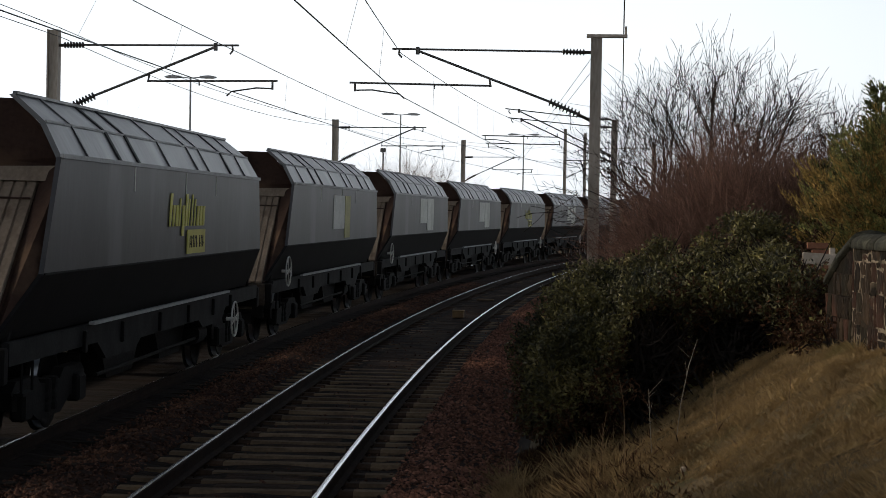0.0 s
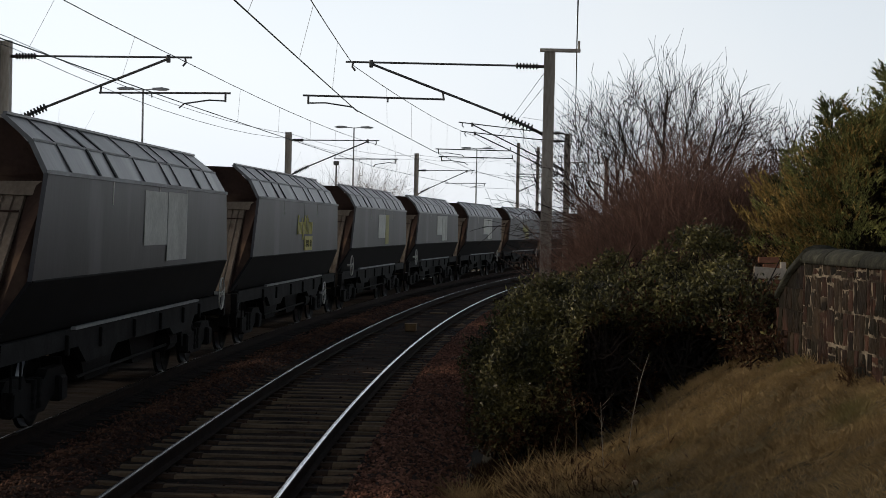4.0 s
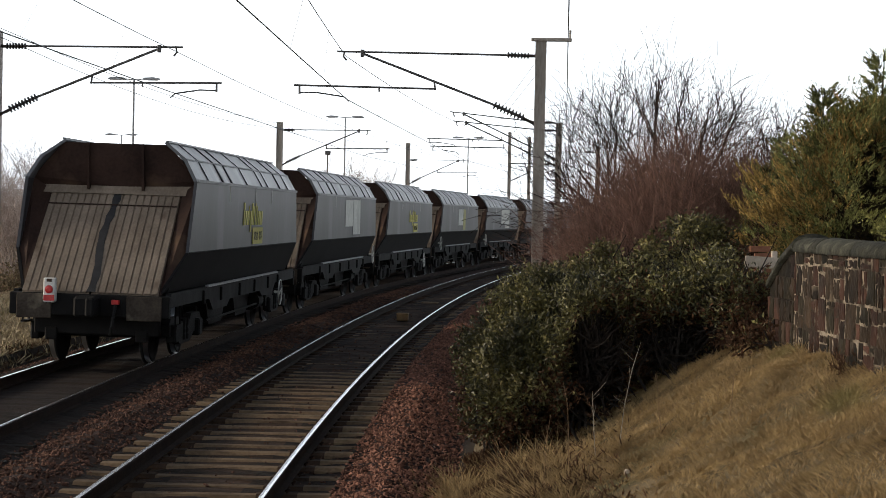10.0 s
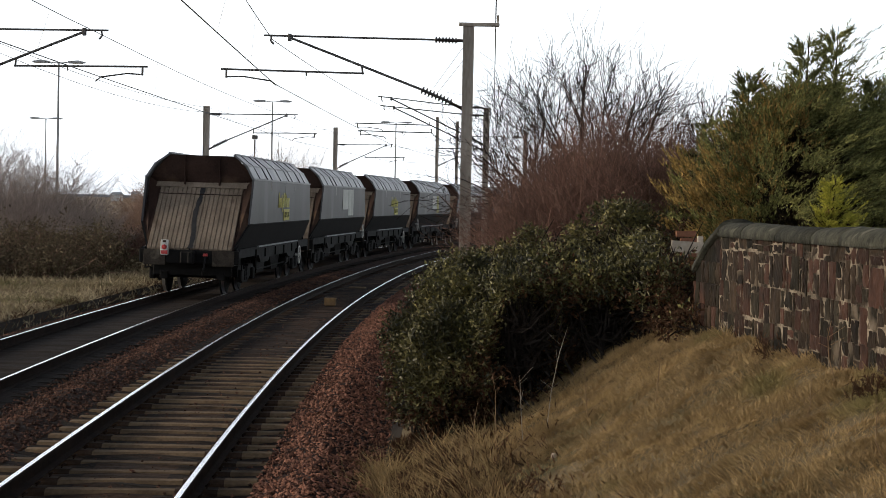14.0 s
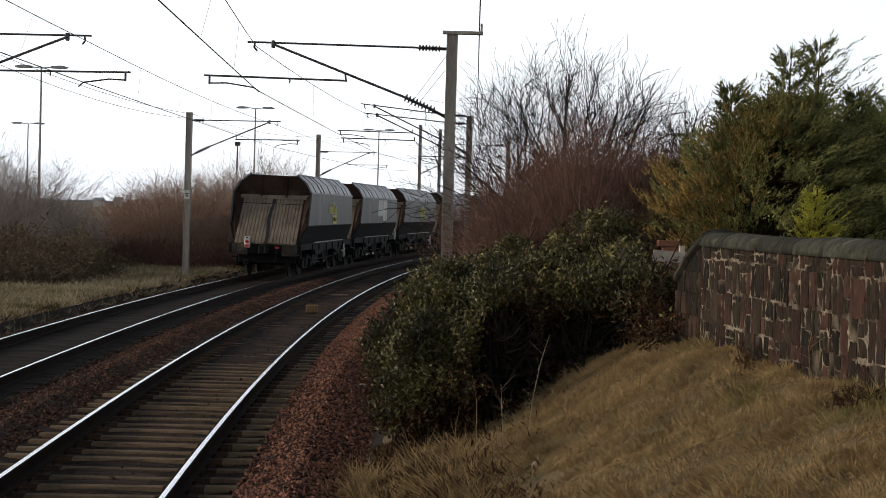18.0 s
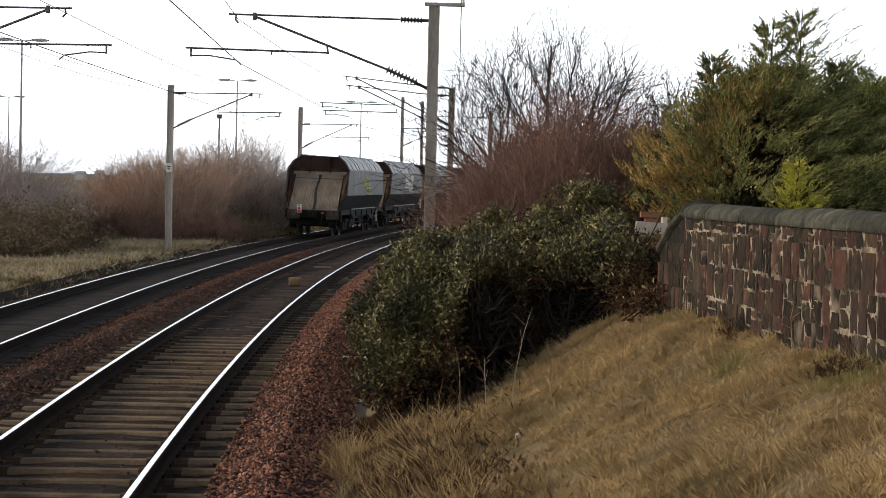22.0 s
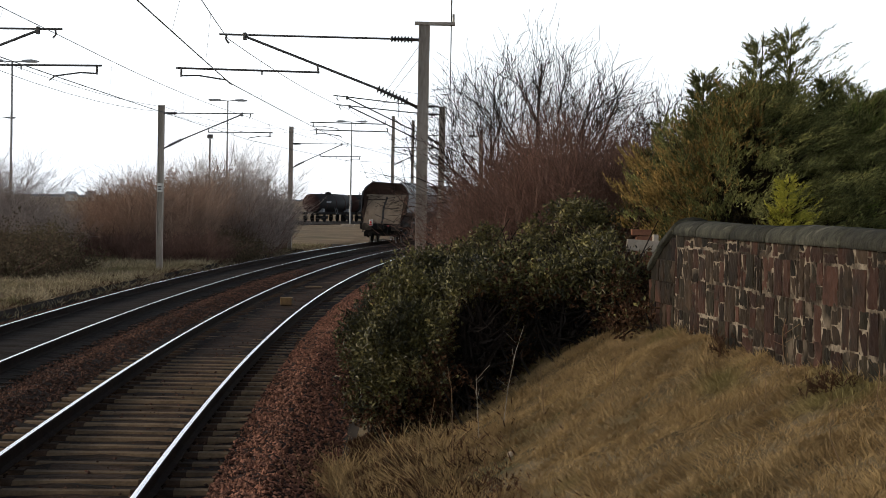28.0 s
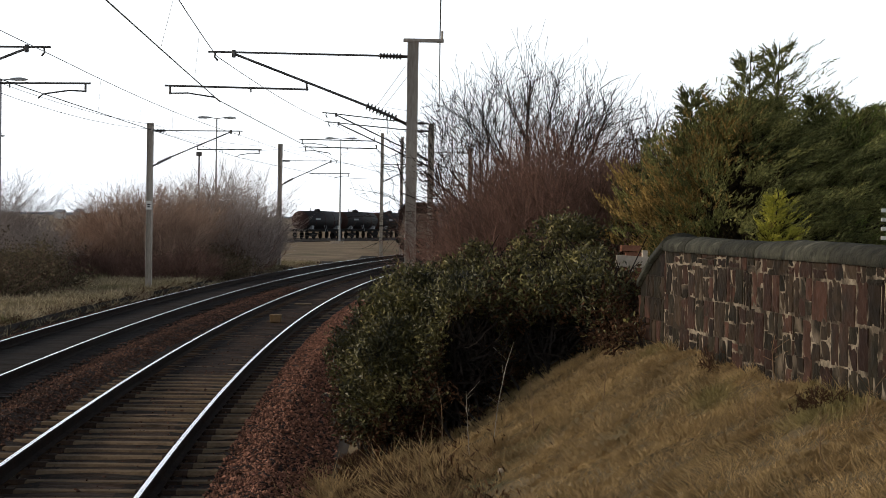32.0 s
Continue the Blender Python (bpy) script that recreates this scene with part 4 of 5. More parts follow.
def build_wires():
    # along, messenger height, contact height, messenger off, contact off
    near = [(-38, 5.4, 4.6, -0.5, 0.08), (-8.2, 5.34, 4.54, 0.16, 0.12), (21.3, 5.62, 4.42, -0.04, -0.03), (50, 5.4, 4.5, 0.15, 0.12), (80, 5.4, 4.6, -0.1, -0.1), (112, 5.4, 4.6, 0.0, 0.0)]
    far = [(-39, 5.35, 4.56, 3.02, 3.85), (-9.1, 5.26, 4.54, 3.05, 3.12), (21.2, 5.27, 4.46, 3.40, 3.32), (50.3, 5.25, 4.45, 3.62, 3.5), (83.3, 5.9, 5.1, 3.4, 3.4), (112, 5.9, 5.1, 3.5, 3.5)]
    for sup, word in ((near, "near"), (far, "far")):
        w = thing("overhead_line", "contact wire and messenger wire of the %s track" % word, "overhead wire")
        for (s0, m0, c0, g0, k0), (s1, m1, c1, g1, k1) in zip(sup, sup[1:]):
            a, b = on_track(s0, g0, m0), on_track(s1, g1, m1)
            g = Geo()
            span(g, a, b, 0.12, 0.0075)
            part("messenger_wire", g, WIRE, w)
            c, d = on_track(s0, k0, c0), on_track(s1, k1, c1)
            g = Geo()
            span(g, c, d, 0.02, 0.009)
            part("contact_wire", g, WIRE, w)
            for k in range(1, 6):
                t = k / 6
                p, q = a.lerp(b, t), c.lerp(d, t)
                p.z -= 4 * 0.12 * t * (1 - t)
                part("dropper", Geo().tube([p, q], 0.0026, 4), WIRE, w)
    w = thing("return_wire", "thin return conductor strung along the mast heads", "overhead wire")
    pts = [on_track(-38, -2.55, 6.2), on_track(-8.2, -3.91, 5.85), on_track(21.3, -3.62, 5.75), on_track(50, -3.6, 6.0)]
    for a, b in zip(pts, pts[1:]):
        g = Geo()
        span(g, a, b, 0.25, 0.012)
        part("wire", g, WIRE, w)
    w = thing("feeder_wire", "pair of slack wires between the outer masts", "overhead wire")
    pts = [on_track(-39, GAP + 2.8, 6.6), on_track(-9.1, GAP + 2.8, 5.65), on_track(21.2, GAP + 2.8, 5.55), on_track(50.3, GAP + 2.8, 6.05), on_track(83.3, GAP + 2.8, 7.6)]
    for dz in (0, -0.16):
        for a, b in zip(pts, pts[1:]):
            g = Geo()
            span(g, a + Vector((0, 0, dz)), b + Vector((0, 0, dz)), 0.26 - 0.5 * dz, 0.007)
            part("wire", g, WIRE, w)
    w = thing("stay_wire", "pair of thin stay wires from the mast head", "stay wire")
    for dz in (0.0, 0.25):
        part("wire", Geo().tube([on_track(-8.3, -3.35, 5.3 - dz), on_track(40, 2.0, 5.0 - dz)], 0.006, 4), WIRE, w)


# ---- far side: lamps, tank wagons, scrub ----
def build_lamp(x, y, top, double=True, label="tall grey car-park lamp post with two flat heads"):
    lamp = thing("lamp_post", label, "lamp post", pose(x, y, -0.3), group="lamp posts")
    part("pole", Geo().tube([(0, 0, 0), (0, 0, 2.0), (0, 0, top + 0.25)], [0.11, 0.09, 0.055], 10), LAMP_GREY, lamp)
    for sx in (1, -1) if double else (1,):
        g = Geo().tube([(0, 0, top + 0.2), (sx * 0.7, 0, top + 0.28)], 0.035, 6)
        part("bracket", g, LAMP_GREY, lamp)
        head = part("head", Geo().prism([(sx * 0.6, top + 0.2), (sx * 1.55, top + 0.22), (sx * 1.6, top + 0.3), (sx * 1.2, top + 0.38), (sx * 0.6, top + 0.34)], "y", -0.16, 0.16), LAMP_GREY, lamp)
        part("lens", Geo().box((sx * 1.15, 0, top + 0.195), (0.6, 0.24, 0.03)), WHITE, head)
    return lamp


def build_tank(x, y, turn):
    tank = thing("tank_wagon", "grimy black tank wagon with a rust-red end", "tank wagon", pose(x, y, -0.1, 0, 0, turn), group="parked tank wagons")
    prof = [(-5.2, 0.05), (-5.15, 0.52), (-5.05, 0.79), (-4.9, 1.0), (-4.7, 1.1), (4.7, 1.1), (4.9, 1.0), (5.05, 0.79), (5.15, 0.52), (5.2, 0.05)]
    g = Geo().lathe((0, 0, 2.12), (1, 0, 0), prof, 24)
    g.m = [1 if max(g.v[i][0] for i in q) < -4.6 else 0 for q in g.f]
    part("barrel", g, [TANK, TANK_END], tank, "", True)
    for x0 in (-2.6, 0.0, 2.6):
        part("band", Geo().lathe((x0, 0, 2.12), (1, 0, 0), [(-0.06, 1.09), (-0.06, 1.12), (0.06, 1.12), (0.06, 1.09)], 24), TANK_END, tank)
    part("manhole", Geo().lathe((0, 0, 3.18), (0, 0, 1), [(0, 0.35), (0.22, 0.35), (0.3, 0.1)], 12), TANK, tank)
    part("walkway", Geo().box((0, 0, 3.24), (2.4, 0.9, 0.05)), TANK, tank)
    for x0, hgt in ((-1.1, 0.45), (0.5, 0.32), (1.1, 0.45)):
        part("rail_post", Geo().tube([(x0, 0.4, 3.22), (x0, 0.4, 3.22 + hgt * 0.8)], 0.035, 5), TANK, tank)
    for x0 in (-0.25, 0.25):
        part("ladder_rail", Geo().tube([(x0, -1.2, 0.9), (x0, -0.5, 3.22)], 0.03, 5), LAMP_GREY, tank, "pale grey ladder rail")
    for x0 in (-3.6, 3.6):
        part("saddle", Geo().box((x0, 0, 1.3), (0.5, 2.2, 0.5), bevel=0.03), LAMP_GREY, tank, "pale grey saddle")
    part("underframe", Geo().box((0, 0, 1.0), (10.8, 2.3, 0.28)), W_UNDER, tank)
    part("pale_bar", Geo().box((-2.2, -1.08, 2.3), (1.3, 0.05, 0.2)), LAMP_GREY, tank, "plain pale bar on the tank side")
    for bx in (-3.6, 3.6):
        bogie = part("bogie_frame", Geo().prism([(bx - 1.3, 0.75), (bx + 1.3, 0.75), (bx + 1.2, 0.45), (bx + 0.4, 0.3), (bx - 0.4, 0.3), (bx - 1.2, 0.45)], "y", -1.1, -0.98), W_UNDER, tank)
        for dx in (-0.95, 0.95):
            for sy in (-1, 1):
                part("wheel", Geo().lathe((bx + dx, sy * 0.75, 0.46), (0, 1, 0), [(-0.06, 0.44), (0.06, 0.46), (0.07, 0.1)], 16), W_UNDER, bogie)
    return tank


def scrub(name, label, x0, x1, y0, y1, height, n, mats, lean=0.35, group="", r=0.012, base=-0.15, profile=None, weeds=False):
    """A thicket of bare stems that branch into fine twigs, uneven along its top."""
    bx, by = RNG.uniform(x0, x1, n), RNG.uniform(y0, y1, n)
    t = (bx - x0) / (x1 - x0)
    hump = profile(t) if profile else np.clip(4 * t * (1 - t), 0.25, 1) ** 0.5
    h = height * hump * RNG.uniform(0.55, 1.0, n) * (0.9 + 0.12 * np.sin(bx * 1.7) + 0.08 * np.sin(bx * 4.3))
    p0 = np.stack([bx, by, land(bx, by) + base], -1)
    out = np.stack([RNG.normal(0, lean, n) + (t - 0.5) * 0.5, RNG.normal(0, lean, n), np.ones(n)], -1)
    p1 = p0 + unit(out) * h[:, None]
    V, F, M = [], [], []
    k = 0
    v, f = twigs(p0, p1, r * 1.2, r * 0.45, 0.16, 3)
    V.append(v), F.append(f), M.append(np.zeros(len(f), int))
    k += len(v)
    for level, (count, frac, rr) in enumerate(((6, 0.5, 0.6), (17, 0.24, 0.42))):
        src0, src1 = (np.repeat(p0, count, 0), np.repeat(p1, count, 0))
        at = RNG.uniform(0.25 if level == 0 else 0.45, 1.0, len(src0))[:, None]
        q0 = src0 + (src1 - src0) * at
        d = unit(unit(src1 - src0) + RNG.normal(0, 0.75, q0.shape) * [1, 1, 0.7])
        q1 = q0 + d * (np.linalg.norm(src1 - src0, axis=1, keepdims=True) * frac * RNG.uniform(0.4, 1.1, (len(q0), 1)))
        v, f = twigs(q0, q1, r * rr, r * 0.22, 0.08, 2 - level)
        V.append(v), F.append(f + k), M.append(np.full(len(f), min(1, len(mats) - 1)))
        k += len(v)
    if weeds:
        return tagged(new(name, quick(name, np.concatenate(V), np.concatenate(F), mats[:1])), label, "weeds", kind="stuff")
    th = thing(name, label, "shrub", group=group)
    ob = new("trunk", quick("trunk", V[0], F[0], mats[:1]))
    ob.parent = th
    k = len(V[0])
    ob = new("crown", quick("crown", np.concatenate(V[1:]), np.concatenate(F[1:]) - k, mats[-1:]))
    ob.parent = th
    return th


def brambles(name, label, x0, x1, y0, y1, height):
    """Arching stems in a low mound with dull withered leaves on them."""
    n = 900
    bx, by = RNG.uniform(x0, x1, n), RNG.uniform(y0, y1, n)
    t, q = (bx - x0) / (x1 - x0), (by - y0) / (y1 - y0)
    h = height * np.clip(6 * t * (1 - t), 0, 1) ** 0.6 * (0.45 + 0.55 * q) * RNG.uniform(0.6, 1.1, n) * (1 + 0.25 * np.sin(2.3 * bx))
    p0 = np.stack([bx, by, land(bx, by) - 0.05], -1)
    p1 = p0 + np.stack([RNG.normal(0, 0.5, n), RNG.normal(0, 0.5, n), h + 0.1], -1)
    th = thing(name, label, "shrub", group="bramble thickets")
    v, f = twigs(p0, p1, 0.014, 0.006, 0.15, 3)
    ob = new("bramble_stem", quick("bramble_stem", v, f, [TWIG_RED]))
    ob.parent = th
    k = np.repeat(np.arange(n), 40)
    c = p0[k] + (p1 - p0)[k] * RNG.uniform(0.15, 1.05, (len(k), 1)) + RNG.normal(0, 0.13, (len(k), 3))
    v, f = leaves(c, RNG.normal(0, 1, c.shape) + [0, 0, 0.3], RNG.uniform(0.07, 0.14, len(c)), 0.06, 0.3)
    ob = new("foliage", quick("foliage", v, f, [BRAMBLE]))
    ob.parent = th


def bare_tree(name, label, x, y, height, trunk_r, wide, fork, seed=3, limbs=13):
    """A short trunk, limbs fanning out of its fork, and twigs that fill a dome of the given height and width."""
    rnd = random.Random(seed)
    tree = thing(name, label, "tree", pose(x, y, float(land(np.array(x), np.array(y))) - 0.25), group="bare trees")
    g = Geo()
    fine0, fine1, fr = [], [], []
    root = Vector((0, 0, fork))

    def inside(p, limit):
        q = p - root
        a = math.atan2(q.y, q.x)
        wave = 1 + 0.16 * math.sin(3 * a + seed + 2 * q.z) + 0.1 * math.sin(7 * q.x + 3 * q.z + seed)
        return (q.x ** 2 + q.y ** 2) / (wide / 2) ** 2 + (q.z / (height - fork)) ** 2 < limit * wave

    def grow(p, d, length, r, level):
        pts = [p]
        segs = (8, 6, 5, 4, 3)[level]
        ways = []
        limit = rnd.uniform(0.75, 1.08)
        for k in range(segs):
            away = (p - root).normalized() * 0.05 + Vector((0, 0, 0.05 if level < 3 else 0.0))
            d = (d + Vector((rnd.uniform(-1, 1), rnd.uniform(-1, 1), rnd.uniform(-1, 1))) * (0.14, 0.18, 0.18, 0.17, 0.15)[level] + away).normalized()
            if level < 3 and not inside(p + d * length / segs, limit):
                break
            p = p + d * length / segs
            pts.append(p.copy())
            ways.append(d.copy())
        if len(pts) < 2:
            return
        rs = [r * (1 - 0.72 * k / (len(pts) - 1)) for k in range(len(pts))]
        if level < 2:
            g.tube(pts, rs, 6, caps=False)
        else:
            for a, b, ra in zip(pts, pts[1:], rs):
                fine0.append(tuple(a)), fine1.append(tuple(b)), fr.append(ra)
        if level >= 4:
            return
        for i in range(1, len(pts)):
            for twin in range(2 if level < 3 and rnd.random() < 0.22 else 1):
                if (i == 1 and level < 2 and rnd.random() < 0.6) or (level == 3 and rnd.random() < 0.5):
                    continue
                side = ways[i - 1].cross(Vector((rnd.uniform(-1, 1), rnd.uniform(-1, 1), rnd.uniform(-1, 1)))).normalized()
                a = radians(rnd.uniform(25, 52))
                nd = ways[i - 1] * math.cos(a) + side * math.sin(a)
                nd = (nd + Vector((0, 0, 0.12))).normalized()
                grow(pts[i], nd, length * rnd.uniform(0.48, 0.8) * (1.1 - 0.4 * i / segs), max(rs[i] * rnd.uniform(0.5, 0.72), 0.0042), level + 1)
    g.tube([(0, 0, 0), (0.05, 0, fork * 0.6), root], [trunk_r, trunk_r * 0.85, trunk_r * 0.8], 8)
    for k in range(limbs):
        a = 2.4 * k + rnd.uniform(-0.3, 0.3)
        out = 0.25 + 1.7 * ((0.618 * k + 0.15) % 1.0)
        grow(root - Vector((0, 0, 0.35 * fork * (k % 3) / 3)), Vector((math.cos(a) * out, math.sin(a) * out, 0.85)).normalized(), (height - fork) * 0.95, trunk_r * rnd.uniform(0.32, 0.46), 0)
    part("trunk", g, BARK, tree)
    v, f = twigs(np.array(fine0), np.array(fine1), np.maximum(np.array(fr), 0.005), np.maximum(np.array(fr) * 0.75, 0.0035), 0.05, 1)
    ob = new("crown", quick("crown", v, f, [BARK]))
    ob.parent = tree
    return tree


def conifer(name, label, x, y, height, width, mats, mix, count, base=0.2, tops=((0, 0, 1.0),), seed=1, spray=0.26, squash=1.0, ground=None, crown=1.0):
    """Limbs that rise outward, each hung with tapering sprays. mats by chance and side; tops: leading shoots."""
    rng = np.random.default_rng(seed)
    z0 = float(land(np.array(x), np.array(y))) if ground is None else ground
    tree = thing(name, label, "conifer", pose(x, y, z0), group="garden conifers")
    part("trunk", Geo().tube([(0, 0, -0.1), (0.05, 0, height * 0.4), (0, 0.04, height * 0.85)], [0.13, 0.09, 0.02], 8), BARK, tree)
    per, blades_each = 50, 9
    limbs = count // per
    hgt = rng.uniform(0.02, 0.97, limbs) ** 0.85 * height * crown
    ang = rng.uniform(0, 2 * math.pi, limbs)
    prof = np.interp(hgt / (height * crown), [0, 0.15, 0.4, 0.65, 0.85, 1.0], [0.9, 1.0, 0.9, 0.55, 0.2, 0.05])
    reach = width / 2 * prof * rng.uniform(0.3, 1.0, limbs) ** 0.45 * 1.1 * (1 + 0.12 * np.sin(3 * ang + hgt))
    dirs = np.stack([np.cos(ang) + 0.12, np.sin(ang) * squash, rng.uniform(0.15, 0.6, limbs)], -1)
    root = np.stack([np.zeros(limbs), np.zeros(limbs), hgt * 0.88 + base], -1)
    end = root + dirs * reach[:, None]
    v, f = twigs(root, root + (end - root) * 0.6, 0.014, 0.005, 0.06, 2)
    ob = new("limb_frame", quick("limb_frame", v, f, [BARK]))
    ob.parent = tree

    def plumes(c, w, size, mats_, slot, name_):
        """Feathers: short narrow blades set along each axis, longest near its foot."""
        n = len(c)
        f = np.tile(np.linspace(0.05, 1.0, blades_each), n)
        L = np.repeat(size, blades_each)
        ww = np.repeat(w, blades_each, 0)
        cc = np.repeat(c, blades_each, 0) + ww * (L * f)[:, None]
        out = unit(rng.normal(size=cc.shape))
        ww = unit(ww + out * (0.75 - 0.45 * f)[:, None] + [0, 0, 0.15])
        ln = L * (0.42 - 0.2 * f) * rng.uniform(0.7, 1.2, len(cc))
        v, q = leaves(cc, ww, ln, np.maximum(ln * 0.26, 0.007), 0.2)
        slot = np.repeat(slot, blades_each)
        ob = new(name_, quick(name_, v, q, mats_, np.concatenate([slot, slot])))
        ob.parent = tree

    # flat pads of sprays towards each limb's end, and sparse darkened dead sprays inside
    idx = np.repeat(np.arange(limbs), per)
    pads = 2
    which = rng.integers(0, pads, len(idx))
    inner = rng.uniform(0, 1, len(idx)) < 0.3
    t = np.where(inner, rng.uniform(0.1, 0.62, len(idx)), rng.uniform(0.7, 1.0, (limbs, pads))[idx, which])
    size = min(1.0, width / 3.0)
    way = unit(dirs + [0.25, 0, 0])[idx]
    across = unit(np.cross(way, [0, 0, 1.0]))
    up = np.cross(across, way)
    drift = (rng.normal(0, 1, (limbs, pads, 3)) * [0.13, 0.13, 0.09])[idx, which] * size
    n_ = len(idx)
    off = (way * rng.normal(0, 0.085, (n_, 1)) + across * rng.normal(0, 0.06, (n_, 1)) + up * rng.normal(0, 0.026, (n_, 1))) * size
    rise = (t ** 2 * 0.16 * width / 3)[:, None] * np.array([0, 0, 1.0])
    c = root[idx] + (end - root)[idx] * t[:, None] + drift + off + rise
    w = unit(way + across * rng.normal(0, 0.28, (n_, 1)) + rng.normal(0, 0.08, c.shape) + [0.18, 0, 0.22])
    slot = mix(c[:, 0], c[:, 1], c[:, 2] / height, np.clip(0.35 * rng.uniform(0, 1, n_) + 0.6 * rng.uniform(0, 1, (limbs, pads))[idx, which] + 0.25 * (0.8 - t), 0, 1))
    # inner sprays take the dark colour that imitates shade between boughs
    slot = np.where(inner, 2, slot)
    plumes(c, w, rng.uniform(0.6, 1.2, n_) * spray, list(mats) + [INNER_SHADE], slot, "foliage")
    for dx, dy, hh in tops:
        g = Geo().tube([(0, 0, height * 0.5), (dx, dy, height * 0.72), (dx + 0.04, dy, height * hh * 1.02)], [0.04, 0.02, 0.005], 5, caps=False)
        part("leading_shoot", g, BARK, tree)
        tiers, arms, steps = 9, 6, 12
        n = tiers * arms * steps
        k = np.arange(n)
        tier, arm, f = k // (arms * steps), k // steps % arms, (k % steps + 0.5) / steps
        q = tier / tiers + 0.05 * np.sin(arm * 2.4 + tier)
        a = arm * 2 * math.pi / arms + tier * 0.9 + 0.3 * np.sin(5 * arm + tier + 9 * dx)
        far = (0.1 + 0.75 * (1 - q)) * (0.75 + 0.4 * np.sin(3.1 * arm + 1.7 * tier + 5 * dx)) * min(1.0, width / 3) * (1.0 if hh > 1 else 0.6) * (1 + 0.45 * np.cos(a)) * f
        c = np.stack([dx + far * np.cos(a) + 0.1 * far, dy + far * np.sin(a), height * (0.62 + (hh - 0.62) * q) + far * (0.4 + 0.35 * f)], -1) + rng.normal(0, 0.01, (n, 3))
        w = unit(np.stack([np.cos(a), np.sin(a), np.full(n, 0.7)], -1) + rng.normal(0, 0.22, (n, 3)))
        plumes(c, w, rng.uniform(0.8, 1.5, n) * spray * (1.1 - 0.4 * f), [mats[0]], np.zeros(n, int), "shoot_foliage")
    return tree


def evergreen(name, label, blobs, n, seed=5, hollows=()):
    """A broad evergreen bush: leafy shoots over several rounded masses, with bare stems and brown leaves below."""
    rng = np.random.default_rng(seed)
    bush = thing(name, label, "bush", group="evergreen bushes")
    C, W_, S = [], [], []
    vol = np.array([b[3] * b[4] * b[5] for b in blobs]) ** (2 / 3)
    st0, st1 = [], []
    for (x, y, z, rx, ry, rz), share in zip(blobs, vol / vol.sum()):
        m = int(n * share / 12)
        # lumps of shoots over each mass
        lumps = 26
        ld = unit(rng.normal(size=(lumps, 3)) + [0, -0.25, 0.2])
        lc = np.array([x, y, z]) + ld * [rx, ry, rz] * rng.uniform(0.66, 0.92, (lumps, 1))
        lr = rng.uniform(0.15, 0.30, lumps)
        which = rng.integers(0, lumps, m)
        d = unit(rng.normal(size=(m, 3)) + ld[which] * 0.7 + [0, 0, 0.25])
        c = lc[which] + d * (lr[which] * (1 - rng.uniform(0, 1, m) ** 2 * 0.5) + rng.normal(0, 0.025, m))[:, None] * [1.1, 1.1, 0.95]
        keep = c[:, 2] > land(c[:, 0], c[:, 1]) + 0.08
        for hx, hy, hz, hrx, hry, hrz in hollows:
            gone = ((c[:, 0] - hx) / hrx) ** 2 + ((c[:, 1] - hy) / hry) ** 2 + ((c[:, 2] - hz) / hrz) ** 2
            keep &= gone * rng.uniform(0.75, 1.25, m) > 0.92
        c, d = c[keep], d[keep]
        w = unit(d * [1, 1, 0.6] + [0, 0, 0.7] + rng.normal(0, 0.35, c.shape))
        idx = np.repeat(np.arange(len(c)), 12)
        up = np.tile(np.linspace(-0.09, 0.08, 12), len(c))[:, None]
        cc = c[idx] + w[idx] * up + rng.normal(0, 0.024, (len(idx), 3))
        C.append(cc)
        W_.append(unit(w[idx] * 0.5 + rng.normal(0, 0.7, cc.shape)))
        g = land(cc[:, 0], cc[:, 1])
        low = np.clip(1.3 - (cc[:, 2] - g) / (0.9 + 0.3 * np.sin(3 * cc[:, 0])), 0, 1)
        S.append((rng.uniform(0, 1, len(cc)) < 0.9 * low).astype(int))
        base = np.array([x + rng.normal(0, rx * 0.4, 16), y + rng.normal(0, ry * 0.4, 16)]).T
        st0.append(np.c_[base, land(base[:, 0], base[:, 1]) - 0.05])
        e = rng.integers(0, max(len(c), 1), 16)
        st1.append(c[e] * 0.9 + np.array([x, y, z]) * 0.1)
    C, W_, S = np.concatenate(C), np.concatenate(W_), np.concatenate(S)
    ln = rng.uniform(0.036, 0.072, len(C))
    v, f = leaves(C, W_, ln, ln * 0.5, 0.3)
    ob = new("foliage", quick("foliage", v, f, [LAUREL, DEADLEAF], np.concatenate([S, S])))
    ob.parent = bush
    # dead twigs added to fill the inside, blocking light so hollows turn black
    q0 = np.concatenate([np.array([x, y, z]) + unit(rng.normal(size=(700, 3))) * [rx, ry, rz] * rng.uniform(0, 0.72, (700, 1)) for x, y, z, rx, ry, rz in blobs])
    q0 = q0[q0[:, 2] > land(q0[:, 0], q0[:, 1])]
    v, f = twigs(q0, q0 + rng.normal(0, 0.16, q0.shape) + [0, 0, 0.08], 0.012, 0.004, 0.08, 2)
    ob = new("light_block_twigs", quick("light_block_twigs", v, f, [BARK]))
    ob.parent = bush
    v, f = twigs(np.concatenate(st0), np.concatenate(st1), 0.02, 0.007, 0.08, 4)
    ob = new("trunk", quick("trunk", v, f, [BARK]))
    ob.parent = bush
    return bush


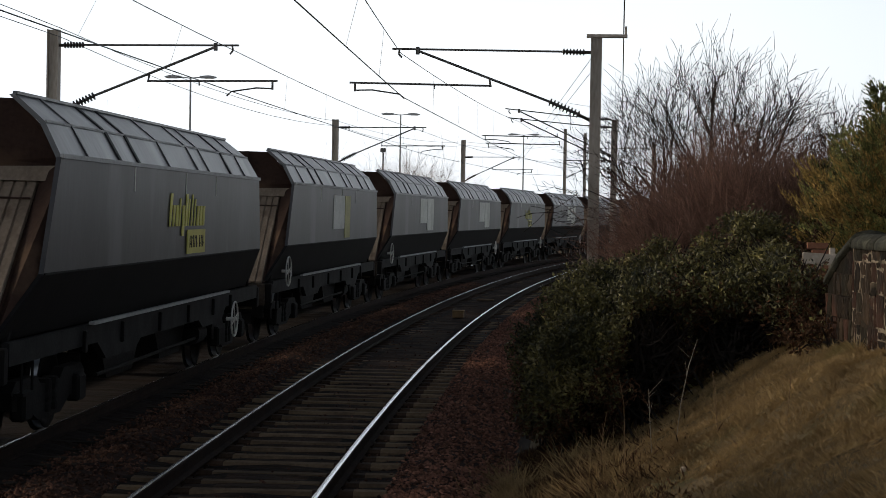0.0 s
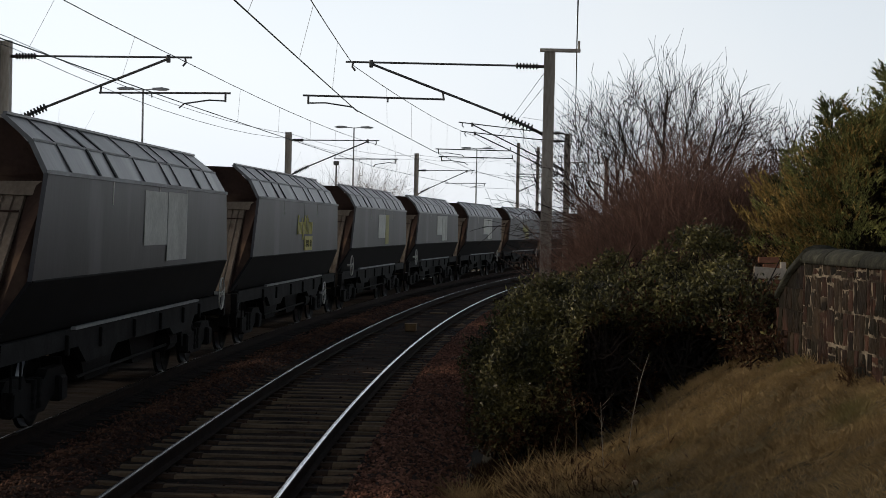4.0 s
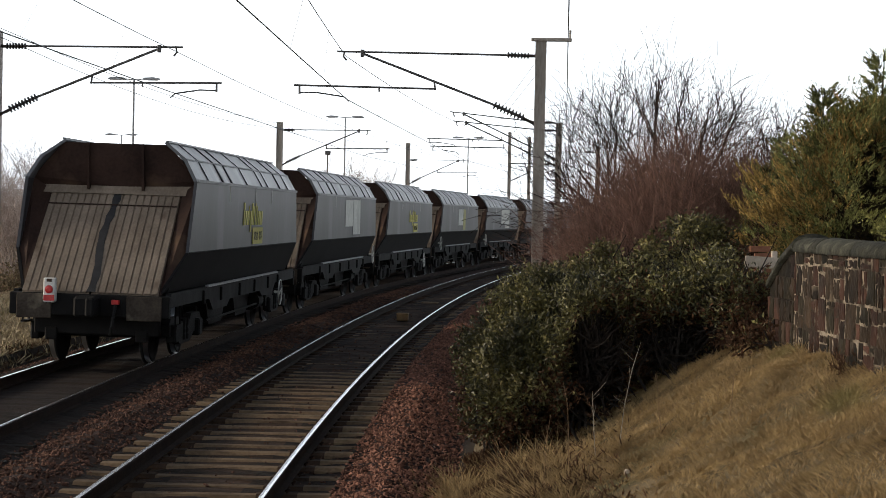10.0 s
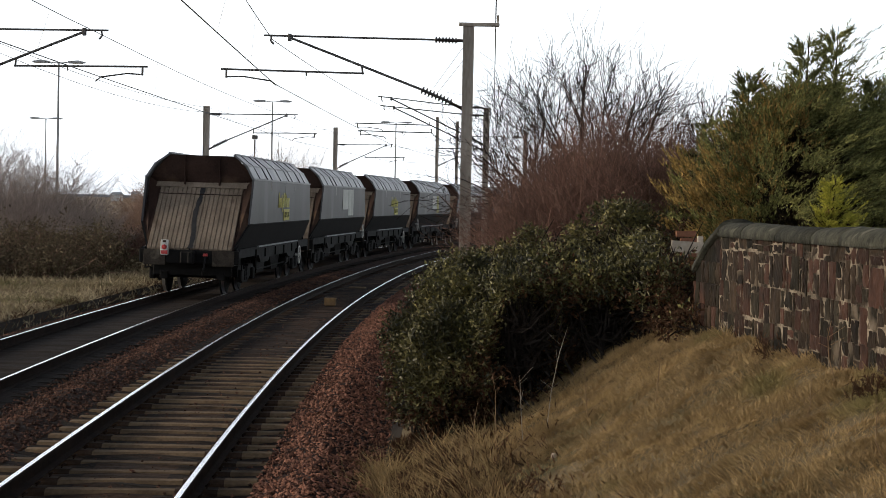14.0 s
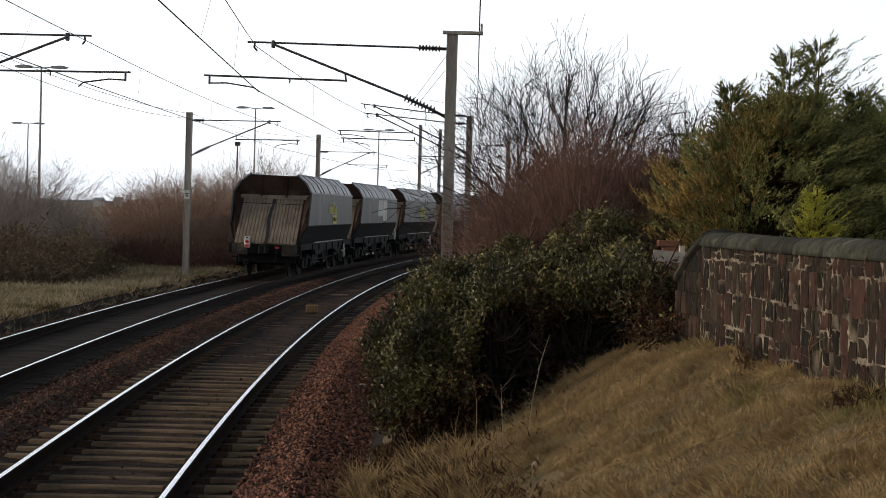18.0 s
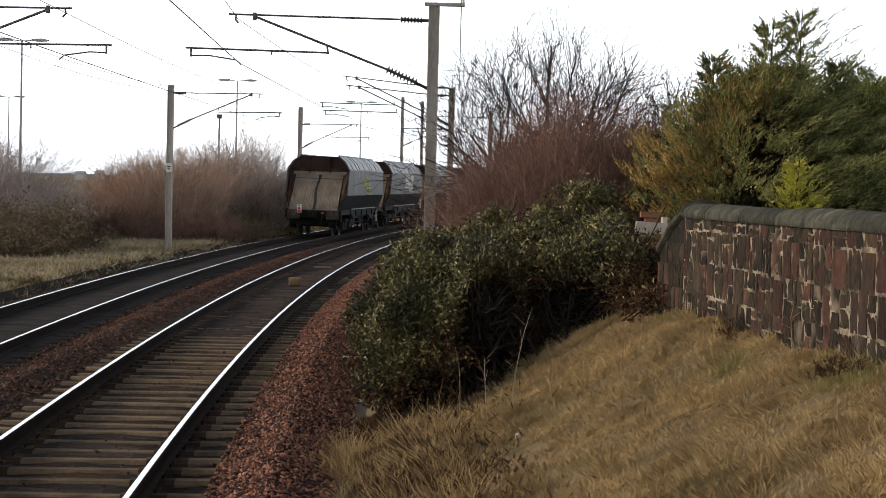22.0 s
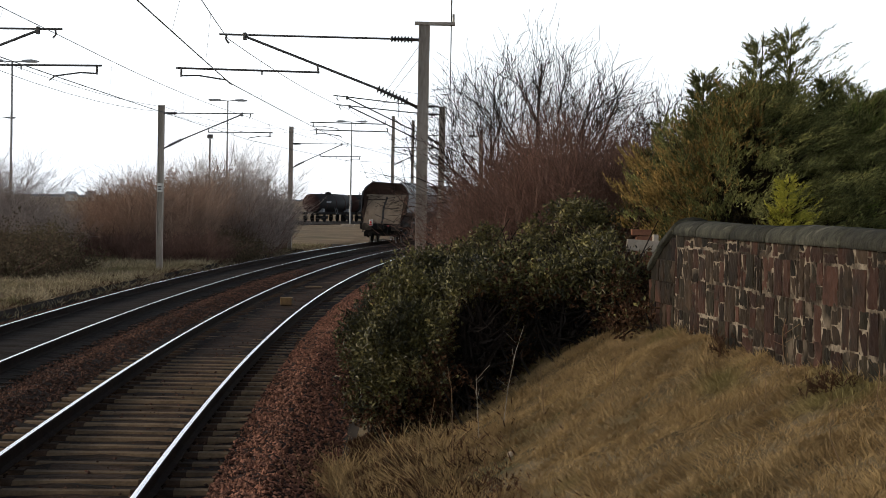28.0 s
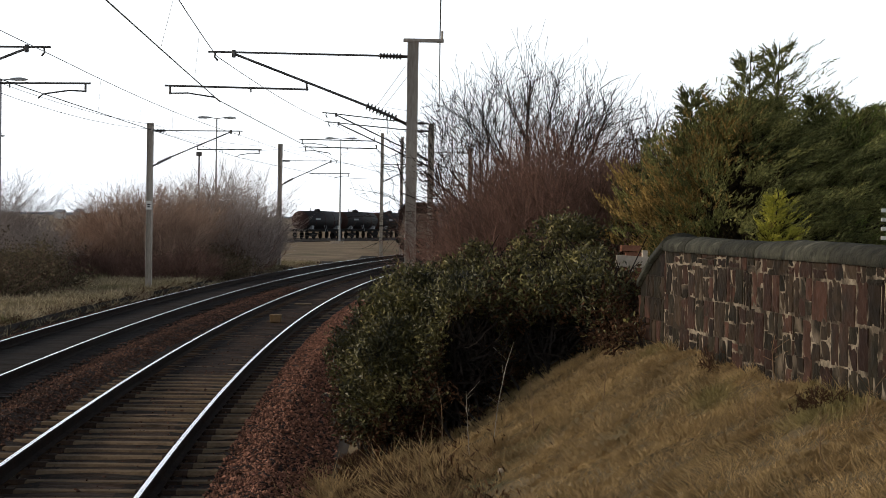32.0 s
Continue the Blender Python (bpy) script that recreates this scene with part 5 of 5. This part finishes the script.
def build_far_side():
    for x, y, top, dbl in ((-25.9, 107.5, 10.4, True), (-42.6, 172.0, 9.75, True), (-17.9, 148, 10.5, True), (-9.4, 181, 10.4, True)):
        build_lamp(x, y, top, dbl)
    p = thing("signal_post", "slim dark post with a small box head", "post", pose(-15.4, 118, -0.3))
    part("pole", Geo().tube([(0, 0, 0), (0, 0, 6.6)], 0.055, 8), TUBE, p)
    part("head", Geo().box((0, 0, 6.75), (0.36, 0.3, 0.28), bevel=0.04), TUBE, p)
    for k in range(4):
        build_tank(-13.4 + 3.9 * k, 208 + 10.6 * k, 70)
    siding = thing("siding", "low gravelled siding under the tank wagons", "siding")
    part("bed", Geo().box((-5.6, 222.6, -0.22), (90, 12.0, 0.25), turn=Euler((0, 0, radians(70))).to_matrix()), DARK_BED, siding)
    box = thing("equipment_cabinet", "low pale equipment cabinet at the foot of a lamp post", "cabinet", pose(-9.5, 178, -0.35))
    part("body", Geo().box((0, 0, 0.2), (1.3, 0.6, 0.4), bevel=0.03).box((-0.95, 0.1, 0.13), (0.5, 0.4, 0.26), bevel=0.03), CREAM, box)
    part("lid", Geo().box((0, 0, 0.42), (1.4, 0.7, 0.06), bevel=0.01), CREAM, box)
    scrub("bare_scrub", "thicket of bare grey-brown scrub beyond the far track", -23, -15.0, 66, 74, 5.9, 850, [TWIG_GREY, TWIG_GREY], 0.42, "bare scrub", 0.011, profile=lambda t: np.interp(t, [0, 0.45, 0.8, 1], [0.95, 1.0, 0.66, 0.35]))
    scrub("bare_scrub", "rounded clump of bare reddish-tan scrub beyond the far track", -14.6, -10.9, 75, 82, 4.3, 850, [TWIG_TAN, TWIG_TAN], 0.42, "bare scrub", 0.011, profile=lambda t: np.interp(t, [0, 0.2, 0.55, 1], [0.6, 0.9, 1.06, 1.0]))
    scrub("bare_scrub", "taller bare grey scrub behind the reddish clump", -13.6, -8.6, 84, 92, 5.3, 620, [TWIG_GREY, TWIG_GREY], 0.4, "bare scrub", 0.011, profile=lambda t: np.interp(t, [0, 0.4, 0.75, 1], [0.8, 1.0, 1.0, 0.75]))
    scrub("bare_scrub", "dark clump of bare scrub beside the outer mast", -10.9, -8.0, 82, 90, 4.4, 560, [TWIG_RED, TWIG_GREY], 0.42, "bare scrub", 0.011, profile=lambda t: np.interp(t, [0, 0.4, 0.75, 1], [1.0, 0.95, 0.85, 0.6]))
    scrub("bare_scrub", "low withered undergrowth in front of the bare scrub", -17.6, -8.8, 71, 76, 1.5, 900, [TWIG_RED, TWIG_RED], 0.6, "bare scrub", 0.013, profile=lambda t: np.ones_like(t))
    brambles("bramble_thicket", "low dark bramble thicket at the foot of the scrub", -17.4, -12.4, 54, 63, 1.5)
    brambles("bramble_thicket", "low dark bramble thicket beside the dark scrub", -10.8, -8.4, 74, 80, 1.1)
    # far shore and hills
    g = Geo()
    rnd = random.Random(4)
    xs = [-2200 + 55 * k for k in range(80)]
    hs = [3.2 + 1.2 * math.sin(k * 0.31) + 0.8 * math.sin(k * 0.83 + 1) + rnd.uniform(-0.8, 0.8) for k in range(80)]
    g.add([(x, 2600, -5) for x in xs] + [(x, 2600, h) for x, h in zip(xs, hs)] + [(x, 2900, -5) for x in xs], [(k, k + 1, 81 + k, 80 + k) for k in range(79)] + [(80 + k, 81 + k, 161 + k, 160 + k) for k in range(79)])
    tagged(part("backdrop", g, HILL), "hazy low hills on the far shore", "backdrop", kind="structure")
    for x, wd, h in ((-172, 4, 3.4), (-163, 3, 3.8), (-152, 5, 3.2), (-141, 3, 3.9)):
        house = thing("house", "small pale far-off house", "house", pose(x, 830, -0.5), group="far houses")
        part("wall", Geo().box((0, 0, h / 2), (wd, 8, h)), HOUSE, house)
        part("roof", Geo().prism([(-4.3, h), (4.3, h), (0, h + 1.3)], "x", -wd / 2 - 0.3, wd / 2 + 0.3), HILL, house)


# ---- near side: wall, bushes, garden conifers ----
WALL_A, WALL_B = Vector((3.35, 6.2, 0)), Vector((2.22, 15.95, 0))


def build_wall():
    wall = tagged(new("wall_boundary"), "weathered sandstone boundary wall with pale mortar and rounded coping", "wall", kind="structure")
    d = WALL_B - WALL_A
    length = d.length
    turn = math.degrees(math.atan2(d.y, d.x))
    wall.matrix_basis = pose(WALL_A.x, WALL_A.y, 0, 0, 0, turn)
    top, bottom = 2.205, 1.0
    part("mortar_core", Geo().box((length / 2, 0, (top + bottom) / 2), (length, 0.316, top - bottom)), MORTAR, wall, "pale crumbling lime mortar")
    rnd = random.Random(11)
    course_h = 0.262
    tones = (STONE, STONE, STONE_RED, STONE_RED, STONE_DARK)

    def lay(owner, x, z, w, h, bed=0.006, gap=0.011):
        """One squared stone, its face a little proud and its ragged edges lost under the smeared mortar."""
        gx, gz = min(gap, 0.2 * w), min(bed, 0.2 * h)
        us = [0.0] + list(np.linspace(gx, w - gx, max(3, int(w / 0.035)))) + [w]
        vs = [0.0] + list(np.linspace(gz, h - gz, max(3, int(h / 0.035)))) + [h]
        nx, nz = len(us) - 1, len(vs) - 1
        tilt, dish = rnd.uniform(-0.004, 0.004), rnd.uniform(-0.002, 0.004)
        front = []
        for j, v in enumerate(vs):
            for i, u in enumerate(us):
                rim_u, rim_v = i in (0, nx), j in (0, nz)
                near_rim = i in (1, nx - 1) or j in (1, nz - 1)
                cover = 0.0 if rim_u or rim_v else (rnd.uniform(0.35, 1.1) if near_rim else 1.0)
                front.append((x + u + (0 if rim_u else rnd.uniform(-0.3, 0.3) * gx), -(0.148 + 0.017 * cover + dish * cover + tilt * (u / w - 0.5) + rnd.uniform(-0.003, 0.003)), z + v + (0 if rim_v else rnd.uniform(-0.5, 0.5) * gz)))
        m = nx + 1
        faces = [(j * m + i, j * m + i + 1, (j + 1) * m + i + 1, (j + 1) * m + i) for j in range(nz) for i in range(nx)]
        rim = list(range(nx)) + [j * m + nx for j in range(nz)] + [nz * m + i for i in range(nx, 0, -1)] + [j * m for j in range(nz, 0, -1)]
        back = len(front)
        g = Geo().add([(p[0], -p[1], p[2]) for p in front] + [(front[i][0], 0.10, front[i][2]) for i in rim],
                      faces + [(rim[i], rim[(i + 1) % len(rim)], back + (i + 1) % len(rim), back + i) for i in range(len(rim))])
        part("stone", g, rnd.choice(tones), owner)
    z = bottom
    for row in range(5):
        h = course_h * (0.92 + 0.14 * rnd.random())
        if z + h > top - 0.12:
            h = top - z
        x = -rnd.uniform(0, 0.2)
        while x < length:
            w = rnd.choice((0.07, 0.09, 0.11, 0.14, 0.17, 0.2, 0.24, 0.3)) * rnd.uniform(0.85, 1.1)
            w = min(w, length - x)
            lift = rnd.uniform(-0.02, 0.02)
            if w > 0.05 and x + w > 2.2:
                if rnd.random() < (0.55 if w < 0.22 else 0.16):
                    cut = h * rnd.uniform(0.35, 0.65)
                    lay(wall, x, z + lift, w, cut)
                    lay(wall, x, z + lift + cut, w, h - cut - lift)
                elif w > 0.22 and rnd.random() < 0.3:
                    pin = rnd.uniform(0.05, 0.08)
                    lay(wall, x, z + lift, w, h - pin)
                    lay(wall, x, z + lift + h - pin, w * 0.45, pin, 0.014)
                    lay(wall, x + w * 0.45, z + lift + h - pin, w * 0.55, pin, 0.014)
                else:
                    lay(wall, x, z + lift, w, h)
            x += w
        z += h
        if z > top - 0.05:
            break
    # rounded coping blocks
    x = 0.0
    while x < length + 0.03:
        w = rnd.uniform(0.62, 1.15)
        w = min(w, length + 0.06 - x)
        outline = [(0.188 * math.cos(a), 0.108 * math.sin(a)) for a in (math.pi * k / 10 for k in range(11))]
        outline = [(0.185, -0.032)] + outline + [(-0.185, -0.032)]
        g = Geo()
        ends = [(0, 0.96), (0.02, 1.0), (w - 0.03, 1.0), (w - 0.012, 0.96)]
        n = len(outline)
        g.add([(x + e, u * f, top + 0.0 + v * f + 0.012 * math.sin(9 * u + 7 * (x + e))) for e, f in ends for u, v in outline],
              [(a * n + k, a * n + (k + 1) % n, (a + 1) * n + (k + 1) % n, (a + 1) * n + k) for a in range(3) for k in range(n)] + [tuple(range(n))[::-1], tuple(range(3 * n, 4 * n))])
        ob = part("coping_stone", g, COPING, wall, "", True)
        ob.location.z = rnd.uniform(-0.008, 0.008)
        x += w
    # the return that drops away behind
    ret = tagged(new("wall_return"), "sandstone end of the boundary wall, coloured dark for shade, sloping down", "wall", kind="structure")
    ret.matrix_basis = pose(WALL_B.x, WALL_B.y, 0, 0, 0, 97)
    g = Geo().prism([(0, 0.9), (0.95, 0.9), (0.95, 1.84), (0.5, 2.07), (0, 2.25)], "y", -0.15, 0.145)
    # the core's dark stone replaces the shade lying on this end
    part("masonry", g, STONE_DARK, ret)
    for row in range(6):
        z, x = 0.95 + 0.2 * row, 0.0
        while x < 0.9:
            w = min(rnd.uniform(0.1, 0.26), 0.95 - x)
            if w > 0.04 and z + 0.2 < np.interp(x + w, [0, 0.5, 0.95], [2.25, 2.07, 1.84]):
                lay(ret, x, z, w, 0.2)
            x += w
    # coping laid down the slope
    line = [Vector((0.0, 0, 2.25)), Vector((0.5, 0, 2.09)), Vector((0.97, 0, 1.86))]
    for p, q in zip(line, line[1:]):
        d = (q - p).normalized()
        up = Vector((-d.z, 0, d.x))
        ring = [(0.185, -0.03)] + [(0.186 * math.cos(t), 0.1 * math.sin(t)) for t in (math.pi * k / 8 for k in range(9))] + [(-0.185, -0.03)]
        n = len(ring)
        g = Geo().add([e + Vector((0, u, 0)) + up * v for e in (p + d * 0.008, q - d * 0.008) for u, v in ring],
                      [(k, (k + 1) % n, n + (k + 1) % n, n + k) for k in range(n)] + [tuple(range(n))[::-1], tuple(range(n, 2 * n))])
        part("coping_stone", g, COPING, ret, "", True)


def build_garden():
    p = thing("garden_fence", "low weathered cream-painted wooden fence section with square posts", "fence", pose(2.14, 19.2, 1.3, 0, 0, 8))
    part("board", Geo().box((0, 0, 0.71), (0.37, 0.035, 0.12), turn=Euler((0, radians(3), 0)).to_matrix(), bevel=0.006), CREAM, p)
    for x, tall in ((-0.15, 0.02), (-0.02, 0.0), (0.14, 0.13)):
        part("post", Geo().box((x, 0.04, 0.34 + tall / 2), (0.06, 0.045, 0.72 + tall), bevel=0.006), CREAM, p)
    part("lower_rail", Geo().box((0.0, 0.0, 0.52), (0.3, 0.03, 0.04), bevel=0.006), CREAM, p)
    b = thing("brick_pier", "small orange brick pier behind the cream fence", "pier", pose(2.3, 19.9, 1.2))
    for k in range(13):
        for j in range(1 if k > 10 else 2):
            part("brick", Geo().box((-0.11 + 0.225 * j + (0.05 if k % 2 else 0), 0, 0.04 + 0.075 * k), (0.215, 0.1, 0.065), bevel=0.004), BRICK, b)
    v = thing("slatted_screen", "small white slatted screen among the conifers", "screen", pose(4.25, 16.6, 1.3))
    part("post", Geo().box((0.3, 0, 0.5), (0.05, 0.05, 1.7)), WHITE, v)
    for k in range(4):
        part("slat", Geo().box((0.1, 0, 1.02 + 0.085 * k), (0.42, 0.02, 0.035), bevel=0.004), WHITE, v)

    def bronze_left(x, y, z, q):
        return ((-0.6 * x + 0.25 * np.sin(4 * z + 2 * y)) > (q * 1.7 - 0.14)).astype(int)
    conifer("cypress", "broad green cypress with bronzed tips behind the wall", 3.75, 21.6, 3.05, 3.5, [CYPRESS, GOLDEN], bronze_left, 31000, 0.05, ((0.0, 0, 1.08), (0.36, 0.1, 1.12), (-0.66, 0.2, 0.94), (0.85, 0.1, 0.93)), 2, 0.16, ground=1.15, crown=0.91)
    conifer("cypress", "dark green spreading cypress behind the wall", 5.4, 22.8, 3.0, 3.9, [CYPRESS, GREEN], lambda x, y, z, q: (q + 0.3 * x > 0.45).astype(int), 24000, 0.0, ((0.6, 0, 0.95),), 3, 0.165, ground=1.1, crown=0.97)
    conifer("cypress", "small bronzed cypress beside the bare trees", 2.85, 24.5, 2.4, 1.6, [CYPRESS, GOLDEN], lambda x, y, z, q: (q > 0.55).astype(int), 6000, 0.0, ((0.1, 0, 1.08),), 4, 0.12, ground=1.0)
    conifer("golden_cypress", "small yellow-green cypress just behind the wall", 3.36, 17.7, 1.45, 1.05, [LIME, GOLDEN], lambda x, y, z, q: (z + q * 0.3 > 1.05).astype(int), 3600, 0.0, ((0.0, 0, 1.08),), 6, 0.085, ground=1.15)

    evergreen("evergreen_bush", "dense dark evergreen bush on the bank by the track", [(-0.38, 18.5, 0.62, 0.42, 0.8, 0.68), (-0.15, 19.6, 1.0, 0.62, 0.9, 0.72), (0.35, 18.3, 0.95, 0.6, 0.8, 0.82), (0.75, 19.3, 1.3, 0.65, 0.9, 0.72), (1.25, 18.6, 1.2, 0.55, 0.8, 0.68), (1.65, 19.6, 1.45, 0.5, 0.8, 0.62), (-0.6, 19.8, 0.62, 0.42, 0.7, 0.68), (1.75, 18.0, 1.5, 0.38, 0.6, 0.42), (1.98, 16.9, 1.05, 0.22, 0.4, 0.3)], 125000, 5, ((0.45, 17.5, 1.12, 0.42, 1.2, 0.55), (1.10, 17.7, 1.08, 0.55, 1.0, 0.46)))
    evergreen("evergreen_bush", "evergreen bush rising beside the catenary mast", [(0.1, 22.0, 1.05, 0.8, 1.0, 0.85), (0.9, 22.0, 1.4, 0.7, 1.0, 0.85), (1.6, 21.5, 1.55, 0.7, 1.0, 0.8)], 45000, 8)
    scrub("red_shrub", "tall thicket of bare reddish twigs behind the evergreens", 0.8, 3.2, 24.5, 28.5, 2.75, 2600, [TWIG_RED, TWIG_RED], 0.42, "bare red shrubs", 0.0045, profile=lambda t: 0.75 + 0.25 * np.sin(3.0 * t))
    scrub("red_shrub", "bare reddish thicket along the inside of the curve", 1.35, 4.8, 31.0, 42.0, 3.4, 1800, [TWIG_RED, TWIG_RED], 0.38, "bare red shrubs", 0.006, profile=lambda t: 0.65 + 0.35 * np.sin(3.0 * t))
    bare_tree("bare_tree", "bare spreading winter tree behind the red shrubs", 1.7, 34.0, 4.9, 0.12, 5.3, 1.5, 3, 9)
    bare_tree("bare_tree", "bare winter tree leaning over the shrubs", 3.9, 37.0, 4.1, 0.07, 3.6, 1.1, 8, 8)
    bare_tree("bare_tree", "low slender bare tree at the edge of the thicket", 1.6, 39.0, 3.3, 0.07, 2.4, 0.9, 12, 4)
    bare_tree("bare_tree", "bare tree at the back of the garden", 9.0, 34.0, 4.1, 0.07, 3.4, 1.5, 21, 4)


# ---- grass, stalks and small things ----
def swirl(x, y, seed):
    """A smooth random field without a grain."""
    rnd = random.Random(seed)
    out = 0
    for k in range(9):
        a, f = rnd.uniform(0, 6.28), rnd.uniform(5.0, 21.0)
        out = out + np.sin(f * (x * math.cos(a) + y * math.sin(a)) + rnd.uniform(0, 6.28)) * (1.2 - 0.04 * f)
    return out / 2.2


def build_grass():
    def blades(name, label, n, region, h0, h1, mats, wid, mat_down=0.3):
        x, y = region(n)
        z = land(x, y)
        ln = RNG.uniform(h0, h1, len(x))
        lean = RNG.normal(0, 0.55, (len(x), 2)) + np.stack([swirl(x, y, 1), swirl(x, y, 2)], -1) * mat_down
        w = np.stack([lean[:, 0], lean[:, 1], np.full(len(x), 0.5)], -1)
        ln *= 0.85 + 0.3 * swirl(x, y, 3)
        z = z + 0.045 * np.clip(swirl(x, y, 4), -0.1, 1.4) * (h1 < 0.2)
        v, f = leaves(np.stack([x, y, z - 0.01], -1), w, ln, wid, 0.15)
        tagged(new(name, quick(name, v, f, mats)), label, "grass", kind="stuff")

    def bank(n):
        y = RNG.uniform(7.0, 19.5, n)
        u = RNG.uniform(2.55, 6.4, n) ** 1.0
        a = np.arcsin((y - CY) / (RAD - u))
        x = CX - (RAD - u) * np.cos(a)
        # thin and worn at the foot of the bank
        some = RNG.uniform(0, 1, n) < np.clip(0.35 + 0.65 * smooth(2.7, 3.8, u) + 0.2 * swirl(x, y, 5), 0.12, 1)
        bare = 1.3 * np.exp(-((x - 0.55) / 0.3) ** 2 - ((y - 13.8) / 0.7) ** 2) + np.exp(-((x - 0.0) / 0.3) ** 2 - ((y - 12.0) / 0.9) ** 2)
        some &= RNG.uniform(0, 1, n) > 0.85 * np.clip(bare + 0.25 * swirl(x, y, 6) * (bare > 0.15), 0, 1)
        return x[some], y[some]

    def litter(n):
        y = RNG.uniform(9.0, 20.0, n)
        u = 2.5 + np.abs(RNG.normal(0, 0.46, n))
        a = np.arcsin((y - CY) / (RAD - u))
        return CX - (RAD - u) * np.cos(a), y
    blades("dead_weeds", "dark withered weeds and leaf litter beside the ballast", 52000, litter, 0.03, 0.15, [DEADLEAF], 0.014)

    def tufts(n):
        hx, hy = bank(260)
        k = RNG.integers(0, len(hx), n)
        return hx[k] + RNG.normal(0, 0.045, n), hy[k] + RNG.normal(0, 0.06, n)
    blades("grass_tufts", "taller tawny grass tufts scattered over the bank", 15000, tufts, 0.08, 0.21, [GRASS], 0.0055, 0.5)

    def cess(n):
        s = RNG.uniform(-28, 60, n)
        u = -(GAP + 1.9 + np.abs(RNG.normal(0, 0.45, n)) + 0.3 * np.sin(1.3 * s))
        return CX - (RAD - u) * np.cos(s / RAD), CY + (RAD - u) * np.sin(s / RAD)
    blades("dead_weeds", "dark withered weeds along the edge of the far track", 12000, cess, 0.06, 0.26, [DEADLEAF], 0.02)

    def verge(n):
        s = RNG.uniform(-25, 60, n)
        u = -(GAP + 2.0 + 7.0 * RNG.uniform(0, 1, n) ** 1.2 + 0.25 * np.sin(1.9 * s) + 0.2 * np.sin(4.3 * s))
        return CX - (RAD - u) * np.cos(s / RAD), CY + (RAD - u) * np.sin(s / RAD)
    blades("bank_grass", "matted straw-coloured winter grass on the bank", 420000, bank, 0.035, 0.095, [GRASS], 0.0048, 0.55)
    blades("verge_grass", "pale rough grass beyond the far track", 60000, verge, 0.12, 0.34, [VERGE], 0.02)

    def edge(n):
        y = RNG.uniform(9.5, 18.0, n)
        u = RNG.uniform(2.35, 3.4, n)
        a = np.arcsin((y - CY) / (RAD - u))
        return CX - (RAD - u) * np.cos(a), y
    blades("tall_grass", "tall dry grass stems along the foot of the bank", 9000, edge, 0.08, 0.42, [GRASS], 0.0055)
    blades("tall_grass", "tall pale dry grass tuft at the foot of the evergreen bush", 900, lambda n: (RNG.normal(-1.08, 0.13, n), RNG.uniform(16.4, 18.2, n)), 0.2, 0.5, [GRASS], 0.006)
    for x, y, high in ((2.30, 15.27, 0.24), (2.31, 13.96, 0.30), (2.38, 11.02, 0.22)):
        scrub("withered_weed", "small clump of withered brown weeds in the grass", x - 0.18, x + 0.18, y - 0.12, y + 0.12, high, 26, [DEADLEAF, DEADLEAF], 0.7, "", 0.004, 0.0, weeds=True)
    for k, (x, y, h, lean, m) in enumerate(((0.36, 16.0, 0.62, -0.07, PALE_STALK), (0.56, 16.0, 0.95, 0.14, PALE_STALK), (2.1, 9.3, 0.34, -0.25, STALK), (2.5, 9.9, 0.3, -0.3, STALK), (0.12, 15.6, 0.85, -0.03, STALK), (1.35, 14.2, 0.6, 0.08, STALK), (0.9, 15.3, 0.55, -0.1, STALK), (2.35, 12.0, 0.42, -0.2, STALK), (1.95, 11.0, 0.4, 0.15, STALK), (-0.1, 15.0, 0.7, 0.05, STALK))):
        z = float(land(np.array(x), np.array(y)))
        st = thing("dead_stalk", "thin pale leafless stalk on the bank" if m is PALE_STALK else "thin brown dead weed stalk on the bank", "stalk", pose(x, y, z), group="dead stalks")
        g = Geo().tube([(0, 0, -0.03), (lean * 0.3, 0, h * 0.4), (lean * h * 0.8, 0.02, h * 0.75), (lean * h + 0.05 * math.sin(k), 0, h)], [0.0042, 0.0036, 0.0028, 0.0016], 5)
        part("stem", g, m, st)
        rnd = random.Random(k)
        for j in range(5):
            f = rnd.uniform(0.35, 0.98)
            part("side_shoot", Geo().tube([(lean * h * f, 0, h * f), (lean * h * f + rnd.uniform(-0.12, 0.12), rnd.uniform(-0.08, 0.08), h * f + rnd.uniform(0.03, 0.14))], [0.0018, 0.001], 4), m, st)


def build_small():
    b = thing("track_box", "faded ochre equipment box between the rails", "box", track_pose(3.4, -0.03, -0.17))
    part("body", Geo().box((0, 0, 0.07), (0.28, 0.26, 0.17), bevel=0.02), OCHRE, b)
    part("lid", Geo().box((0, 0, 0.16), (0.3, 0.28, 0.03), bevel=0.01), OCHRE, b)
    c = thing("cable_plate", "flat grey cable plate between the rails", "plate", track_pose(12.2, 0.06, -0.17))
    part("plate", Geo().box((0, 0, 0.02), (0.5, 0.25, 0.04), bevel=0.01), SLEEPER, c)
    x, y = 0.58, 14.6
    tagged(new("pale_stone", Geo().lathe((x, y, float(land(np.array(x), np.array(y))) + 0.02), (0.1, 0, 1), [(-0.02, 0.015), (0.0, 0.028), (0.02, 0.024), (0.03, 0.006)], 7).mesh("pale_stone", [CREAM])), "small pale stone in the grass", "stone")


build_ground()
build_ballast()
build_track(0.0, "near curved railway track with concrete sleepers", 0.02)
build_track(GAP, "far curved railway track in dark ballast", 0.02)
build_train()
build_masts()
build_wires()
build_far_side()
build_garden()
build_grass()
build_small()
build_wall()
motions()
